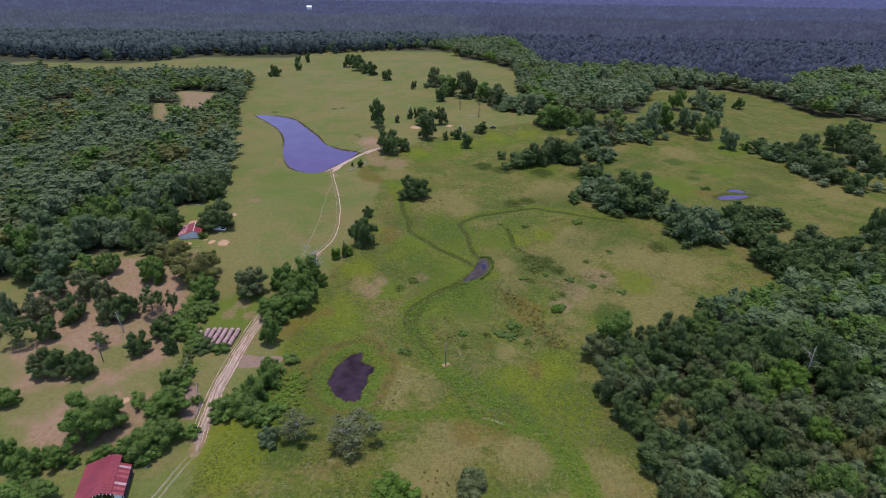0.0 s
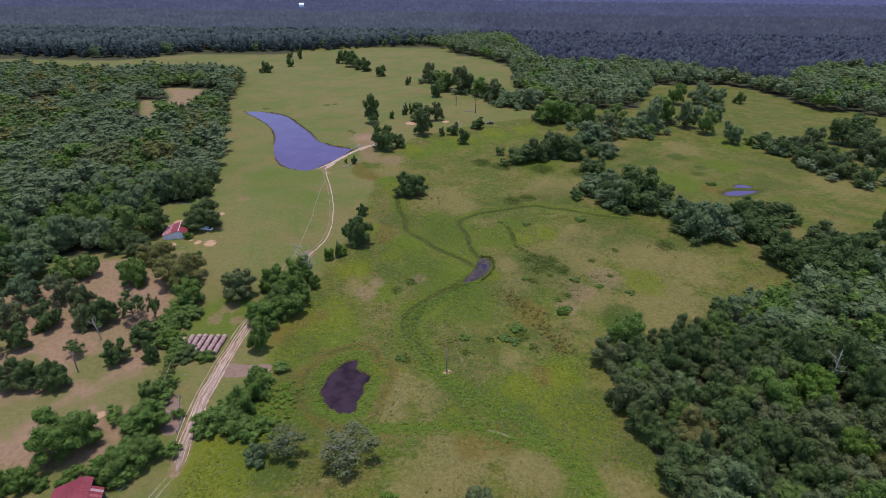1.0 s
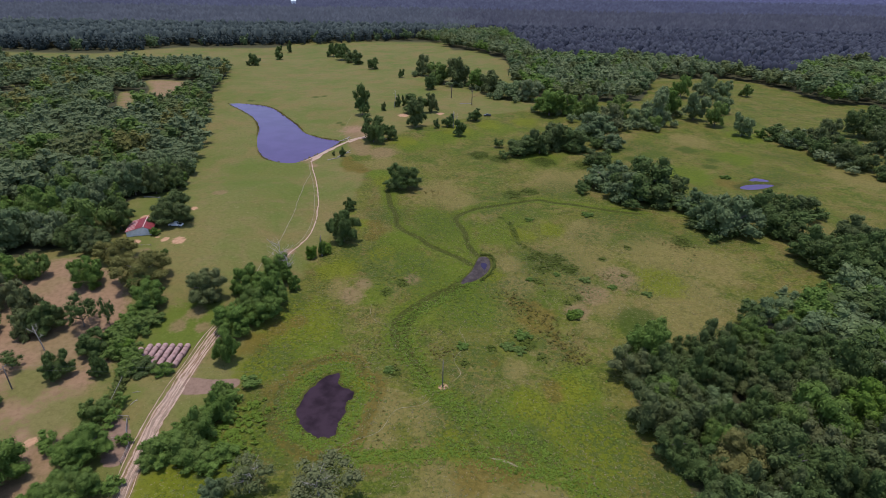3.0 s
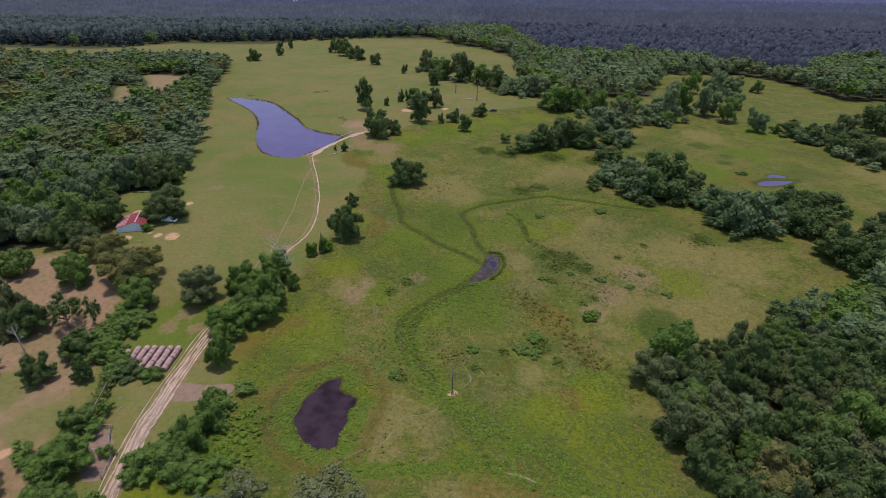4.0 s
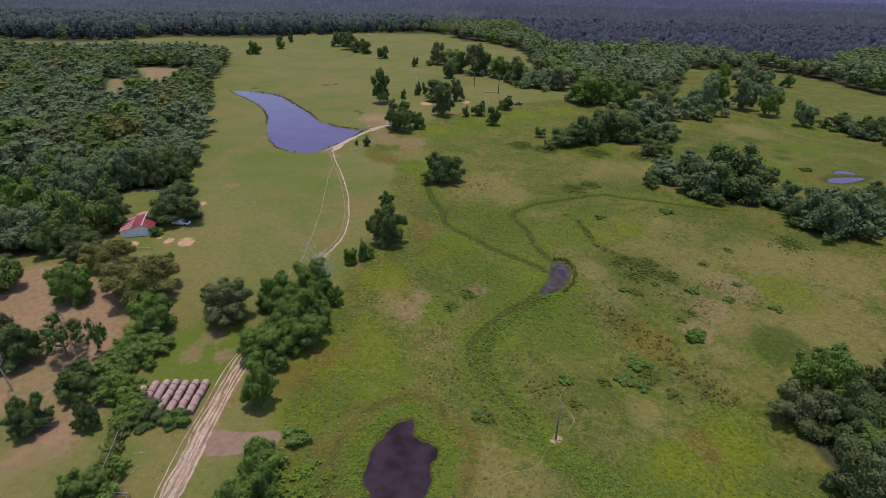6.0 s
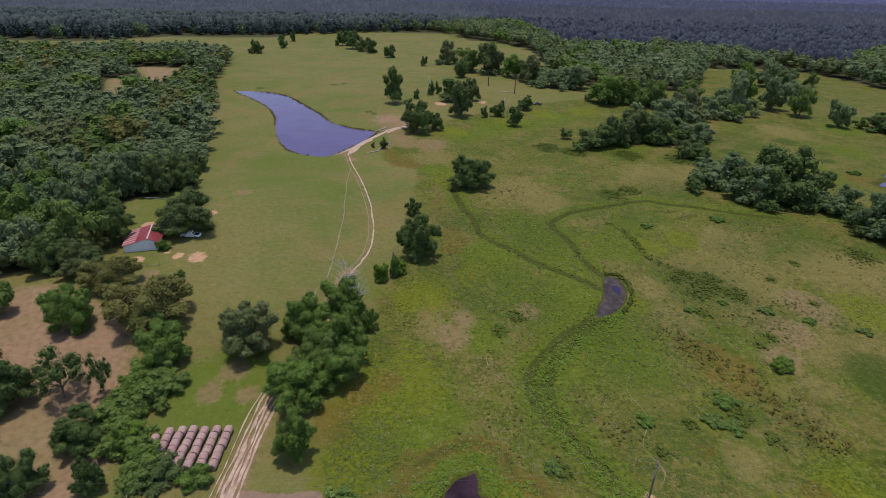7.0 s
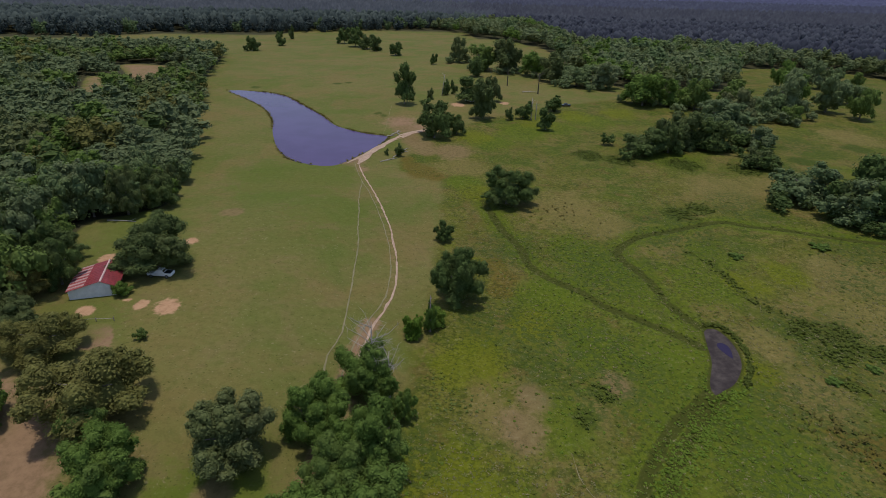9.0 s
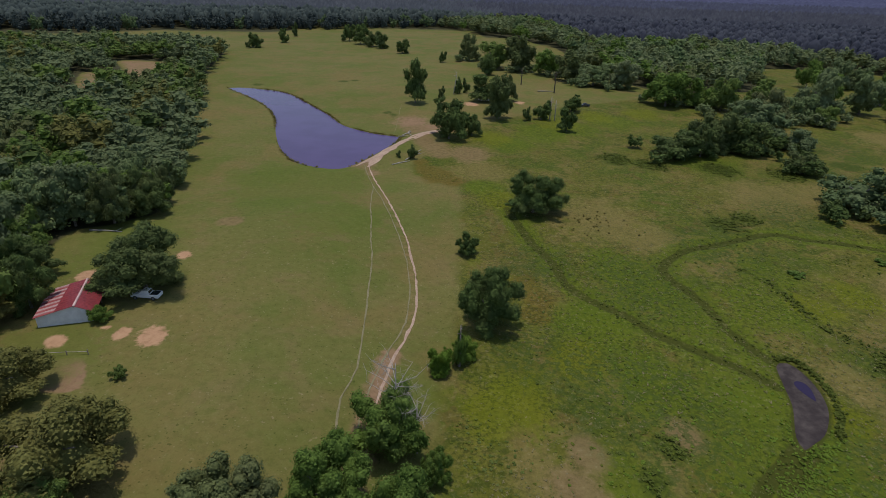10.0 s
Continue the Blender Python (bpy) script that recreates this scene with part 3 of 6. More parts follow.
def build_ground():
    xs = spaced(-125, 112, 1.2, -260, 330, 3.6, -6000, 6000)
    ys = spaced(84, 312, 1.2, 30, 560, 3.6, -2500, 7000)
    gx, gy = np.meshgrid(xs, ys)
    x, y = gx.ravel(), gy.ravel()
    verts = np.stack([x, y, ground_height(x, y)], 1)
    nx, ny = len(xs), len(ys)
    i = (np.arange(ny - 1)[:, None] * nx + np.arange(nx - 1)[None, :]).ravel()
    tris = np.concatenate([np.stack([i, i + 1, i + nx + 1], 1), np.stack([i, i + nx + 1, i + nx], 1)])
    me = mesh_of("ground", verts, tris, GROUND)
    me.polygons.foreach_set("use_smooth", np.ones(len(tris), bool))

    def spots(rows):
        out = np.zeros(len(x))
        for cx, cy, r in rows:
            out = np.maximum(out, 1 - np.hypot(x - cx, (y - cy) * 0.8) / (2 * r))
        return np.clip(out, 0, 1)

    lush = np.maximum(spots(LUSH_SPOTS), 0.95 * np.exp(-(line_distance(x, y, CREEK) / 4.5) ** 2))
    lush = np.maximum(lush, 0.9 * np.exp(-(line_distance(x, y, CREEK_ARM) / 2.5) ** 2))
    for ditch in DITCHES:
        lush = np.maximum(lush, 0.75 * np.exp(-(line_distance(x, y, ditch) / 6.0) ** 2))
    ring = line_distance(x, y, MUCK, True)
    lush = np.maximum(lush, 0.8 * np.exp(-((ring - 2.5) / 3) ** 2))
    bare = 0.86 * ease(-6, 10, depth_in(x, y, SOIL_YARD))
    bare = np.maximum(bare, 0.9 * spots([(-52, 385, 9.0), (-45, 375, 7.0), (-67.5, 319, 4.0), (-70, 321, 4.0), (-64, 312, 2.5)]))
    bare = np.maximum(bare, 0.75 * np.exp(-(line_distance(x, y, ROAD[:70]) / 2.6) ** 2))
    bare = np.maximum(bare, 0.45 * np.exp(-(line_distance(x, y, ROAD[60:]) / 2.0) ** 2))
    bare = np.maximum(bare, 0.8 * np.exp(-(line_distance(x, y, DAM) / 3.0) ** 2))
    for gap in WEST_GAPS[::2]:
        bare = np.maximum(bare, 0.6 * ease(-6, 6, depth_in(x, y, gap)))
    bare = np.maximum(bare, ease(-1, 1, depth_in(x, y, PIT)))
    yard = ease(-1, 1, depth_in(x, y, PEN))
    yard = np.maximum(yard, ease(-1, 1, depth_in(x, y, PAD)))
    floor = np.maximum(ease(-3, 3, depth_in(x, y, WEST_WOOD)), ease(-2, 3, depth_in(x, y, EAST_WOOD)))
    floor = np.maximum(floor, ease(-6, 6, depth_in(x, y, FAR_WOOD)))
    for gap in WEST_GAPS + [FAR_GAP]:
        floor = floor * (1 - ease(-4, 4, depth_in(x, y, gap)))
    wet = ease(-8, 8, depth_in(x, y, MEADOW))
    mud = np.zeros(len(x))
    for outline in (MUCK, MIRE, POOL, POOL_NORTH):
        mud = np.maximum(mud, ease(-1.5, 0.5, depth_in(x, y, outline)))
    for ditch in DITCHES:
        mud = np.maximum(mud, 1.25 * np.exp(-(line_distance(x, y, ditch) / 1.15) ** 2))
    mud = np.maximum(mud, 0.8 * ease(-7, 0, depth_in(x, y, POOL)))
    mud = np.maximum(mud, 0.6 * np.exp(-(line_distance(x, y, CREEK) / 1.0) ** 2))
    mud = np.maximum(mud, 0.56 * np.exp(-((ring - 6) / 1.5) ** 2) * (depth_in(x, y, MUCK) < 0))
    dry = spots(DRY_SPOTS)
    russet = np.maximum(spots(RUSSET_SPOTS), 0.75 * np.exp(-(line_distance(x, y, WASH) / 2.2) ** 2))
    russet = np.maximum(russet, 0.95 * np.exp(-((ring - 6.0) / 2.2) ** 2) * (depth_in(x, y, MUCK) < 0))
    thick = spots(THICK_SPOTS)
    for row in WEED_ROWS:
        thick = np.maximum(thick, 0.62 * np.exp(-(line_distance(x, y, row) / 1.8) ** 2))
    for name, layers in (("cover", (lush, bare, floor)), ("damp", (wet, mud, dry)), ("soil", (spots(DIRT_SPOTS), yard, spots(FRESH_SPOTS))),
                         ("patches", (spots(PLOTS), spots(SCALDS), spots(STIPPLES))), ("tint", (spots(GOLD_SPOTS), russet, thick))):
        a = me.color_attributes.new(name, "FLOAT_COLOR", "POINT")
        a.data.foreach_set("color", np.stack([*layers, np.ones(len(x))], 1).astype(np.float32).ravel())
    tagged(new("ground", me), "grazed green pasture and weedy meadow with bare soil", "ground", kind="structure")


build_ground()


def flat_water(name, outline, z, material, label, grow=2.0):
    middle = outline.mean(0)
    bm = bmesh.new()
    out = outline + (outline - middle) / np.linalg.norm(outline - middle, axis=1)[:, None] * grow
    face = bm.faces.new([bm.verts.new((p[0], p[1], z)) for p in out])
    bmesh.ops.triangulate(bm, faces=[face])
    if sum(f.normal.z for f in bm.faces) < 0:
        bmesh.ops.reverse_faces(bm, faces=bm.faces[:])
    tagged(part(name, bm, material, None), label, "water", kind="structure")


flat_water("pond_water", POND, 0.0, POND_WATER, "calm murky blue pond beside an earth dam")
flat_water("mire_water", MUCK, -2.75, MUCK_WATER, "dark shallow mud pool in the meadow", 0.8)
flat_water("mire_water", MIRE, -2.35, DRY_MUD, "small drying mud hole at the end of a ditch", 0.5)
turn = np.linspace(0, 6.283, 24, endpoint=False)
flat_water("puddle_water", np.stack([17.9 + 1.0 * np.cos(turn) + 0.3 * np.sin(2 * turn), 206.2 + 2.6 * np.sin(turn)], 1), -2.33, water_material("puddle_water", (0.030, 0.022, 0.052), 0.2, 0.01, 0.2), "dark wet puddle in the drying mud hole", 0.0)
flat_water("pool_water", POOL, -0.35, POND_WATER, "small pool among reeds behind the hedgerow", 0.0)
flat_water("pool_water", POOL_NORTH, -0.35, POND_WATER, "second small pool behind a muddy bar", 0.0)


# ---- roads and trails ----
def strip(name, line, shift, width, lift, material, label, ragged=0.3, seed=1):
    """A trodden strip along a line, draped on the land, with ragged edges."""
    line = np.asarray(line)
    d = np.gradient(line, axis=0)
    d /= np.linalg.norm(d, axis=1)[:, None]
    side = np.stack([d[:, 1], -d[:, 0]], 1)
    rng = np.random.default_rng(seed)
    wob = np.convolve(rng.normal(0, 1, len(line) + 8), np.ones(5) / 5, "same")[4:-4]
    mid = line + side * (shift + 0.25 * wob)[:, None]
    along = np.arange(len(line))
    width = width * (0.25 + 0.75 * ease(0, 5, np.minimum(along, len(line) - 1 - along)))
    cols = []
    for k, u in enumerate((-1, -0.4, 0.4, 1)):
        e = rng.normal(0, ragged, len(line)) * (1 if abs(u) == 1 else 0)
        p = mid + side * (u * (width / 2 + e * width / 2))[:, None]
        cols.append(np.column_stack([p, ground_height(p[:, 0], p[:, 1]) + lift - (0.02 if abs(u) == 1 else 0)]))
    verts = np.stack(cols, 1).reshape(-1, 3)
    tris = []
    for i in range(len(line) - 1):
        for k in range(3):
            a = i * 4 + k
            tris += [(a, a + 1, a + 5), (a, a + 5, a + 4)]
    tagged(new(name, mesh_of(name, verts, tris, material)), label, "road", kind="structure")


strip("road", SOUTH_ROAD, -0.8, 0.5, 0.06, TRAIL_DIRT, "faint wheel ruts in the grass by the barn", 0.3, 3)
strip("road", SOUTH_ROAD, 0.8, 0.5, 0.06, TRAIL_DIRT, "faint wheel ruts in the grass by the barn", 0.3, 4)
strip("road", ROAD[:28], 0.2, 2.5, 0.06, ROAD_BED, "worn dirt road beside the hedge", 0.25, 5)
for shift, width, seed in ((-2.5, 0.2, 6), (-1.5, 0.3, 15), (-0.6, 0.5, 7), (0.15, 0.3, 8), (0.7, 0.35, 16), (1.6, 0.4, 9)):
    strip("road", ROAD[2:44], shift, width, 0.10, DIRT, "pale wheel ruts of the farm road by the hay yard", 0.5, seed)
for shift, width, seed in ((-0.8, 0.28, 10), (0.7, 0.46, 11)):
    strip("road", ROAD[52:], shift, width, 0.08, DIRT if shift > 0 else TRAIL_DIRT, "pale wheel ruts crossing the pasture", 0.3, seed)
strip("road", TRAIL, 0, 0.30, 0.07, TRAIL_DIRT, "narrow trodden cattle trail across the pasture", 0.3, 12)
strip("road", DAM, -0.5, 4.8, 0.10, DIRT, "pale dirt track along the crest of the dam", 0.16, 13)
strip("road", smooth_line([(-66.5, 316), (-65, 324), (-61, 333)], 2), 0.8, 3.4, 0.13, DIRT, "pale dirt apron where the farm road meets the dam", 0.2, 14)
for k, line in enumerate(([(3, 141), (7, 146), (5.5, 152), (9, 159), (7.5, 167), (10, 172)], [(2, 142), (-3, 146), (-5, 152), (-11, 158), (-12, 166), (-19, 172), (-20, 180)],
                          [(1, 140), (-3, 134), (-9, 132), (-13, 125), (-20, 121), (-24, 114)], [(-62, 330), (-59, 372), (-58, 420)], [(4, 500), (20, 462), (34, 448), (60, 440)], [(-90, 590), (-60, 560), (-20, 530), (4, 500)])):
    strip("trail", smooth_line(line, 1.5), 0, 0.13, 0.04, TRAIL_DIRT, "thin cattle path worn into the grass", 0.6, 20 + k)
strip("trail", smooth_line([(11.5, 117.3), (15, 116.4), (18.5, 114.4)], 0.6), 0, 0.6, 0.06, TRAIL_DIRT, "small sandy washout in the meadow", 0.15, 30)


# ---- trees ----
def ball(rings, around):
    """A unit sphere as arrays."""
    verts, tris = [(0, 0, 1)], []
    for i in range(1, rings):
        p = math.pi * i / rings
        for k in range(around):
            a = 2 * math.pi * (k + 0.5 * (i % 2)) / around
            verts.append((math.sin(p) * math.cos(a), math.sin(p) * math.sin(a), math.cos(p)))
    verts.append((0, 0, -1))
    for k in range(around):
        tris.append((0, 1 + k, 1 + (k + 1) % around))
        last = 1 + (rings - 2) * around
        tris.append((len(verts) - 1, last + (k + 1) % around, last + k))
    for i in range(rings - 2):
        for k in range(around):
            a, b = 1 + i * around + k, 1 + i * around + (k + 1) % around
            tris += [(a, a + around, b), (b, a + around, b + around)]
    return np.array(verts, float), np.array(tris)


def unit(v):
    return v / (np.linalg.norm(v, axis=-1, keepdims=True) + 1e-9)


def crown_arrays(seed, lobes, leaves, size, rings=(5, 7), core=0.84, spread=0.68, stray=0.45):
    """A crown about one unit in radius: great boughs that each carry smaller ones, clothed in leaf sprays, ragged where twigs reach out."""
    rng = np.random.default_rng(seed)
    boughs = max(6, lobes // 4)
    k = np.arange(boughs) + 0.5
    phi, theta = np.arccos(1 - (1.86 if lobes >= 40 else 1.70) * k / boughs), math.pi * (1 + 5 ** 0.5) * k + rng.uniform(0, 6)
    heading = np.stack([np.cos(theta) * np.sin(phi), np.sin(theta) * np.sin(phi), np.cos(phi)], 1)
    heading = unit(heading + rng.normal(0, 0.22, heading.shape))
    centres = heading * rng.uniform(spread - 0.26, spread + 0.02, (boughs, 1)) * np.array([1, 1, 0.92])
    big = rng.uniform(0.30, 0.46, boughs) * min((9 / boughs) ** 0.4, 1.1)
    extra = max(lobes - boughs, 0)
    host = rng.choice(boughs, extra, p=big ** 2 / (big ** 2).sum())
    way = unit(rng.normal(0, 1, (extra, 3)) + 1.1 * heading[host] + np.array([0, 0, 0.35]))
    small = big[host] * rng.uniform(0.34, 0.62, extra)
    centres = np.concatenate([centres, centres[host] + way * (big[host] * rng.uniform(0.62, 0.98, extra))[:, None]])
    radii = np.concatenate([big * 0.86, small])
    inner = np.array([[0, 0, -0.10]])
    centres = np.concatenate([centres, inner])
    radii = np.concatenate([radii, [0.58]])
    bv, bt = ball(*rings)
    sv, st = ball(3, 5)
    pieces = []
    for i, (c, r) in enumerate(zip(centres, radii)):
        v0, t0 = (sv, st) if boughs <= i < lobes else (bv, bt)
        bumpy = 1 + rng.normal(0, 0.10, (len(v0), 1))
        pieces.append((v0 * r * core * bumpy * np.array([1, 1, 0.88]) + c, t0))
    n = int(leaves * 3.8)
    pick = rng.choice(len(radii), n, p=radii ** 2 / (radii ** 2).sum())
    d = unit(rng.normal(0, 1, (n, 3)) + np.array([0, 0, 0.30]))
    reach = np.where(rng.random(n) < 0.13 * stray, rng.uniform(1.12, 1.40, n), 0.98 + rng.uniform(-0.36, 0.36, n) * stray)
    p = centres[pick] + d * (radii[pick] * reach)[:, None] * np.array([1, 1, 0.9])
    gap = np.linalg.norm(p[:, None, :] - centres[None], axis=2) / radii[None]
    gap[np.arange(n), pick] = 9
    keep = np.nonzero(gap.min(1) > 0.82)[0][:leaves]
    p, d = p[keep], d[keep]
    m = len(p)
    normal = unit(1.0 * d + stray * unit(rng.normal(0, 1, (m, 3))) + np.array([0, 0, 0.15]))
    t = unit(np.cross(normal, rng.normal(0, 1, (m, 3))))
    s = np.cross(normal, t)
    a = (size * rng.uniform(0.55, 1.4, m))[:, None]
    b = a * rng.uniform(0.55, 0.95, m)[:, None]
    blade = np.stack([p - t * a, p + t * a * 0.6 + s * b - normal * b * 0.3, p + t * a * 0.7 - s * b], 1).reshape(-1, 3)
    pieces.append((blade, np.arange(3 * m).reshape(m, 3)))
    v, t = merge(pieces)
    return v / 0.91, t


def seen_from_above(crown, low=-0.45):
    """A crown without its underside, for trees that stand closed up in a wood."""
    v, t = crown
    return v, t[v[t][:, :, 2].mean(1) > low]


def trunk_arrays(seed, top=0.52, girth=0.05, limbs=5):
    rng = np.random.default_rng(seed)
    lean = rng.normal(0, 0.04, 2)
    pieces = [tube([(0, 0, -0.03), (0, 0, 0.06), (lean[0], lean[1], top * 0.55), (lean[0] * 2, lean[1] * 2, top)],
                   [girth * 1.5, girth, girth * 0.8, girth * 0.45], 7)]
    for i in range(limbs):
        a = 2 * math.pi * (i + rng.uniform(-0.3, 0.3)) / limbs
        z = top * rng.uniform(0.45, 0.8)
        r = rng.uniform(0.4, 0.62)
        pieces.append(tube([(lean[0], lean[1], z), (0.5 * r * math.cos(a), 0.5 * r * math.sin(a), z + 0.10), (r * math.cos(a), r * math.sin(a), z + rng.uniform(0.16, 0.26))],
                           [girth * 0.55, girth * 0.4, girth * 0.16], 5))
    return merge(pieces)


SHAPES = {            # centre and half height of the crown, lobes, leaves, leaf size, rings of a lobe, lobe reach
    "broad": (0.42, 0.58, 80, 9000, 0.025, (4, 6), 0.76),
    "full": (0.41, 0.59, 84, 9500, 0.0235, (4, 6), 0.76),
    "shrub": (0.38, 0.62, 52, 4200, 0.034, (4, 6), 0.72),
    "dense": (0.42, 0.58, 60, 4200, 0.033, (3, 6), 0.75),
    "open": (0.60, 0.42, 36, 2200, 0.040, (3, 5), 0.84),
    "mid": (0.42, 0.58, 40, 1900, 0.050, (3, 5), 0.74),
    "tall": (0.46, 0.54, 44, 2200, 0.055, (3, 5), 0.74),
    "midshrub": (0.42, 0.58, 20, 800, 0.075, (3, 6), 0.70),
}
PROTO = {}


def tree_prototype(shape, leaf, variant, name, m):
    centre, half, lobes, leaves, size, rings, spread = SHAPES[shape]
    seed = 101 * variant + sorted(SHAPES).index(shape) * 7 + sorted(LEAF).index(leaf) * 1009
    root = thing(name, m, "", "")
    v, t = crown_arrays(seed, lobes, leaves, size, rings, 0.62 if shape == "open" else 0.84, spread)
    if shape == "tall":
        z2 = np.clip(v[:, 2:3], -1, 1) ** 2
        v[:, :2] *= np.sqrt((1.05 - z2 ** 2) / (1.05 - z2))
    if shape == "open":
        v = v * np.array([1, 1, half]) + np.array([0, 0, centre])
    else:
        v[:, :2] *= 1 + 0.22 * np.clip(-v[:, 2:3], 0, 1)
        v[:, 2] = np.where(v[:, 2] > 0, centre + v[:, 2] * half, centre + np.maximum(v[:, 2] * 1.12, -0.97) * centre)
    low = shape in ("shrub", "midshrub")
    wood_v, wood_t = trunk_arrays(seed + 1, 0.35 if low else 0.52, 0.035 if low else 0.05, 4 if low else 5)
    stem = new("stem" if low else "trunk", mesh_of("trunk", wood_v, wood_t, BARK))
    leafy = new("crown", mesh_of("crown", v, t, LEAF[leaf]))
    stem.parent = leafy.parent = root
    return root


def plant(shape, leaf, x, y, r, h, label, group="", variant=None, sink=0.1):
    """A tree or shrub of radius r and height h, standing at (x, y)."""
    spin = random.uniform(0, 6.28)
    variant = random.randrange(3) if variant is None else variant
    name, category = ("shrub", "shrub") if "shrub" in shape else ("tree", "tree")
    m = Matrix.Translation((x, y, on_ground(x, y, -sink))) @ Matrix.Rotation(spin, 4, "Z")
    key = (shape, leaf, variant)
    if key not in PROTO:
        ob = PROTO[key] = tree_prototype(shape, leaf, variant, name, m @ Matrix.Diagonal((r, r, h, 1)))
    else:
        p = PROTO[key].scale
        ob = copy_thing(PROTO[key], m @ Matrix.Diagonal((r / p[0], r / p[1], h / p[2], 1)))
    return tagged(ob, label, category, group)


OAKS_PASTURE = [
    (-100.6, 228.0, 8.1, 11.8), (-15.8, 281.0, 8.2, 11.6), (-35.0, 223.8, 6.1, 13.2), (-36.7, 254.0, 2.7, 5.4),
]
OAKS_GROVE = [
    (-59.0, 181.6, 5.2, 9.7), (-50.6, 177.0, 5.2, 11.7), (-57.5, 163.4, 6.2, 8.4), (-51.3, 169.4, 5.8, 8.4),
    (-45.9, 186.8, 2.1, 6.0), (-55.0, 172.0, 4.8, 9.0), (-55.2, 149.3, 3.3, 9.6),
]
OAK_GREY = [
    (-70.3, 177.0, 6.3, 10.0),
]
DEADTOP = [
    (-52.4, 192.4, 5.6, 10.0),
]
BUSH_BRIGHT = [
    (-44.8, 209.5, 2.4, 5.4), (-40.1, 214.0, 2.4, 4.4),
]
SHED_TREES = [
    (-123.9, 230.6, 5.9, 10.2), (-117.2, 220.6, 4.5, 10.6), (-117.0, 203.0, 5.6, 8.6), (-126.0, 205.0, 6.0, 9.5),
]
SHED_SHRUBS = [
    (-103.3, 216.6, 1.8, 3.5), (-93.0, 201.6, 1.1, 2.4),
]
VINE_TREES = [
    (-91.0, 178.6, 3.4, 6.6), (-85.0, 172.2, 5.0, 8.4),
]
VINE_SHRUBS = [
    (-87.3, 165.3, 3.6, 5.8), (-82.1, 165.1, 3.4, 4.4), (-88.0, 160.3, 3.1, 4.5), (-84.5, 160.0, 3.1, 3.7),
    (-83.5, 152.6, 2.8, 5.6), (-79.7, 147.1, 2.5, 5.6), (-78.6, 143.3, 2.1, 3.0), (-84.0, 150.2, 1.9, 6.5),
]
YARD_SHRUBS = [
    (-75.9, 145.3, 3.8, 4.6), (-69.6, 144.4, 2.7, 3.2),
]
OAKS_ORCHARD = [
    (-107.6, 181.4, 5.7, 11.0), (-94.6, 142.0, 4.2, 8.6), (-85.0, 142.4, 2.7, 6.8), (-91.4, 152.0, 5.4, 7.2),
    (-108.6, 161.2, 6.0, 10.5), (-114.9, 131.0, 6.0, 9.6), (-106.0, 130.6, 4.9, 9.6), (-119.2, 117.9, 4.3, 5.3),
]
YARD_WOOD = [
    (-154.6, 180.0, 6.3, 10.5), (-145.1, 183.2, 6.4, 10.0), (-133.3, 182.8, 5.9, 9.6), (-126.1, 185.1, 4.7, 9.8),
    (-140.7, 172.2, 6.1, 10.1), (-127.1, 172.4, 5.6, 10.4), (-119.6, 168.4, 4.4, 9.7), (-137.5, 160.0, 5.4, 9.7),
    (-124.7, 158.2, 5.2, 9.8), (-113.4, 158.0, 4.2, 9.8), (-126.9, 147.8, 4.3, 9.0), (-144.8, 156.5, 3.8, 10.8),
]
SPARSE_ORCHARD = [
    (-99.8, 162.6, 3.9, 9.7), (-92.6, 162.8, 1.9, 9.0), (-108.5, 145.0, 2.7, 4.9), (-133.8, 144.1, 4.4, 10.8),
]
OLIVE_OAKS = [
    (-92.2, 183.8, 8.6, 11.0), (-106.8, 197.0, 6.6, 8.0), (-121.2, 214.2, 5.0, 8.6),
]
HEDGE_WEST = [
    (-77.6, 127.4, 3.7, 5.6), (-74.0, 115.6, 5.8, 7.6), (-70.2, 105.6, 5.0, 7.4), (-74.2, 100.8, 4.8, 6.6),
]
HEDGE_EAST = [
    (-51.6, 134.9, 3.1, 5.0), (-50.6, 128.5, 3.4, 7.5), (-52.4, 122.6, 4.0, 8.0), (-54.0, 117.2, 4.7, 7.0),
    (-58.9, 114.9, 3.4, 4.1), (-50.1, 114.5, 3.6, 4.3),
]
PECAN = [
    (-89.4, 108.2, 7.4, 12.0),
]
SOUTH_SHRUBS = [
    (-92.6, 97.6, 3.2, 6.0), (-98.0, 95.5, 4.0, 6.5), (-103.4, 96.4, 3.0, 8.0), (-93.2, 85.8, 5.8, 7.0),
    (-88.8, 97.6, 1.8, 2.2), (-83.6, 99.2, 2.2, 2.8),
]
GREY_SHRUBS = [
    (-43.2, 105.9, 3.2, 7.0), (-37.1, 108.3, 4.4, 10.2), (-22.0, 106.8, 6.9, 11.3), (8.4, 93.5, 4.7, 5.7),
]
BRIGHT_SHRUB = [
    (-9.9, 89.1, 5.9, 7.2), (42.6, 172.8, 2.3, 2.8),
]
POND_TREES = [
    (-36.7, 358.0, 6.1, 17.2), (-26.7, 364.0, 3.3, 9.4), (-13.7, 433.1, 6.8, 13.7), (-11.9, 394.1, 5.7, 18.5),
    (-2.0, 433.6, 3.9, 14.6), (27.6, 412.3, 4.2, 8.6), (15.9, 374.3, 3.2, 10.4),
]
TALL_TREE = [
    (-51.0, 423.7, 5.0, 20.9),
]
EDGE_TREES = [
    (-118.0, 266.6, 6.3, 12.1), (-121.5, 259.1, 5.3, 13.3), (-117.4, 277.4, 3.3, 10.2),
]
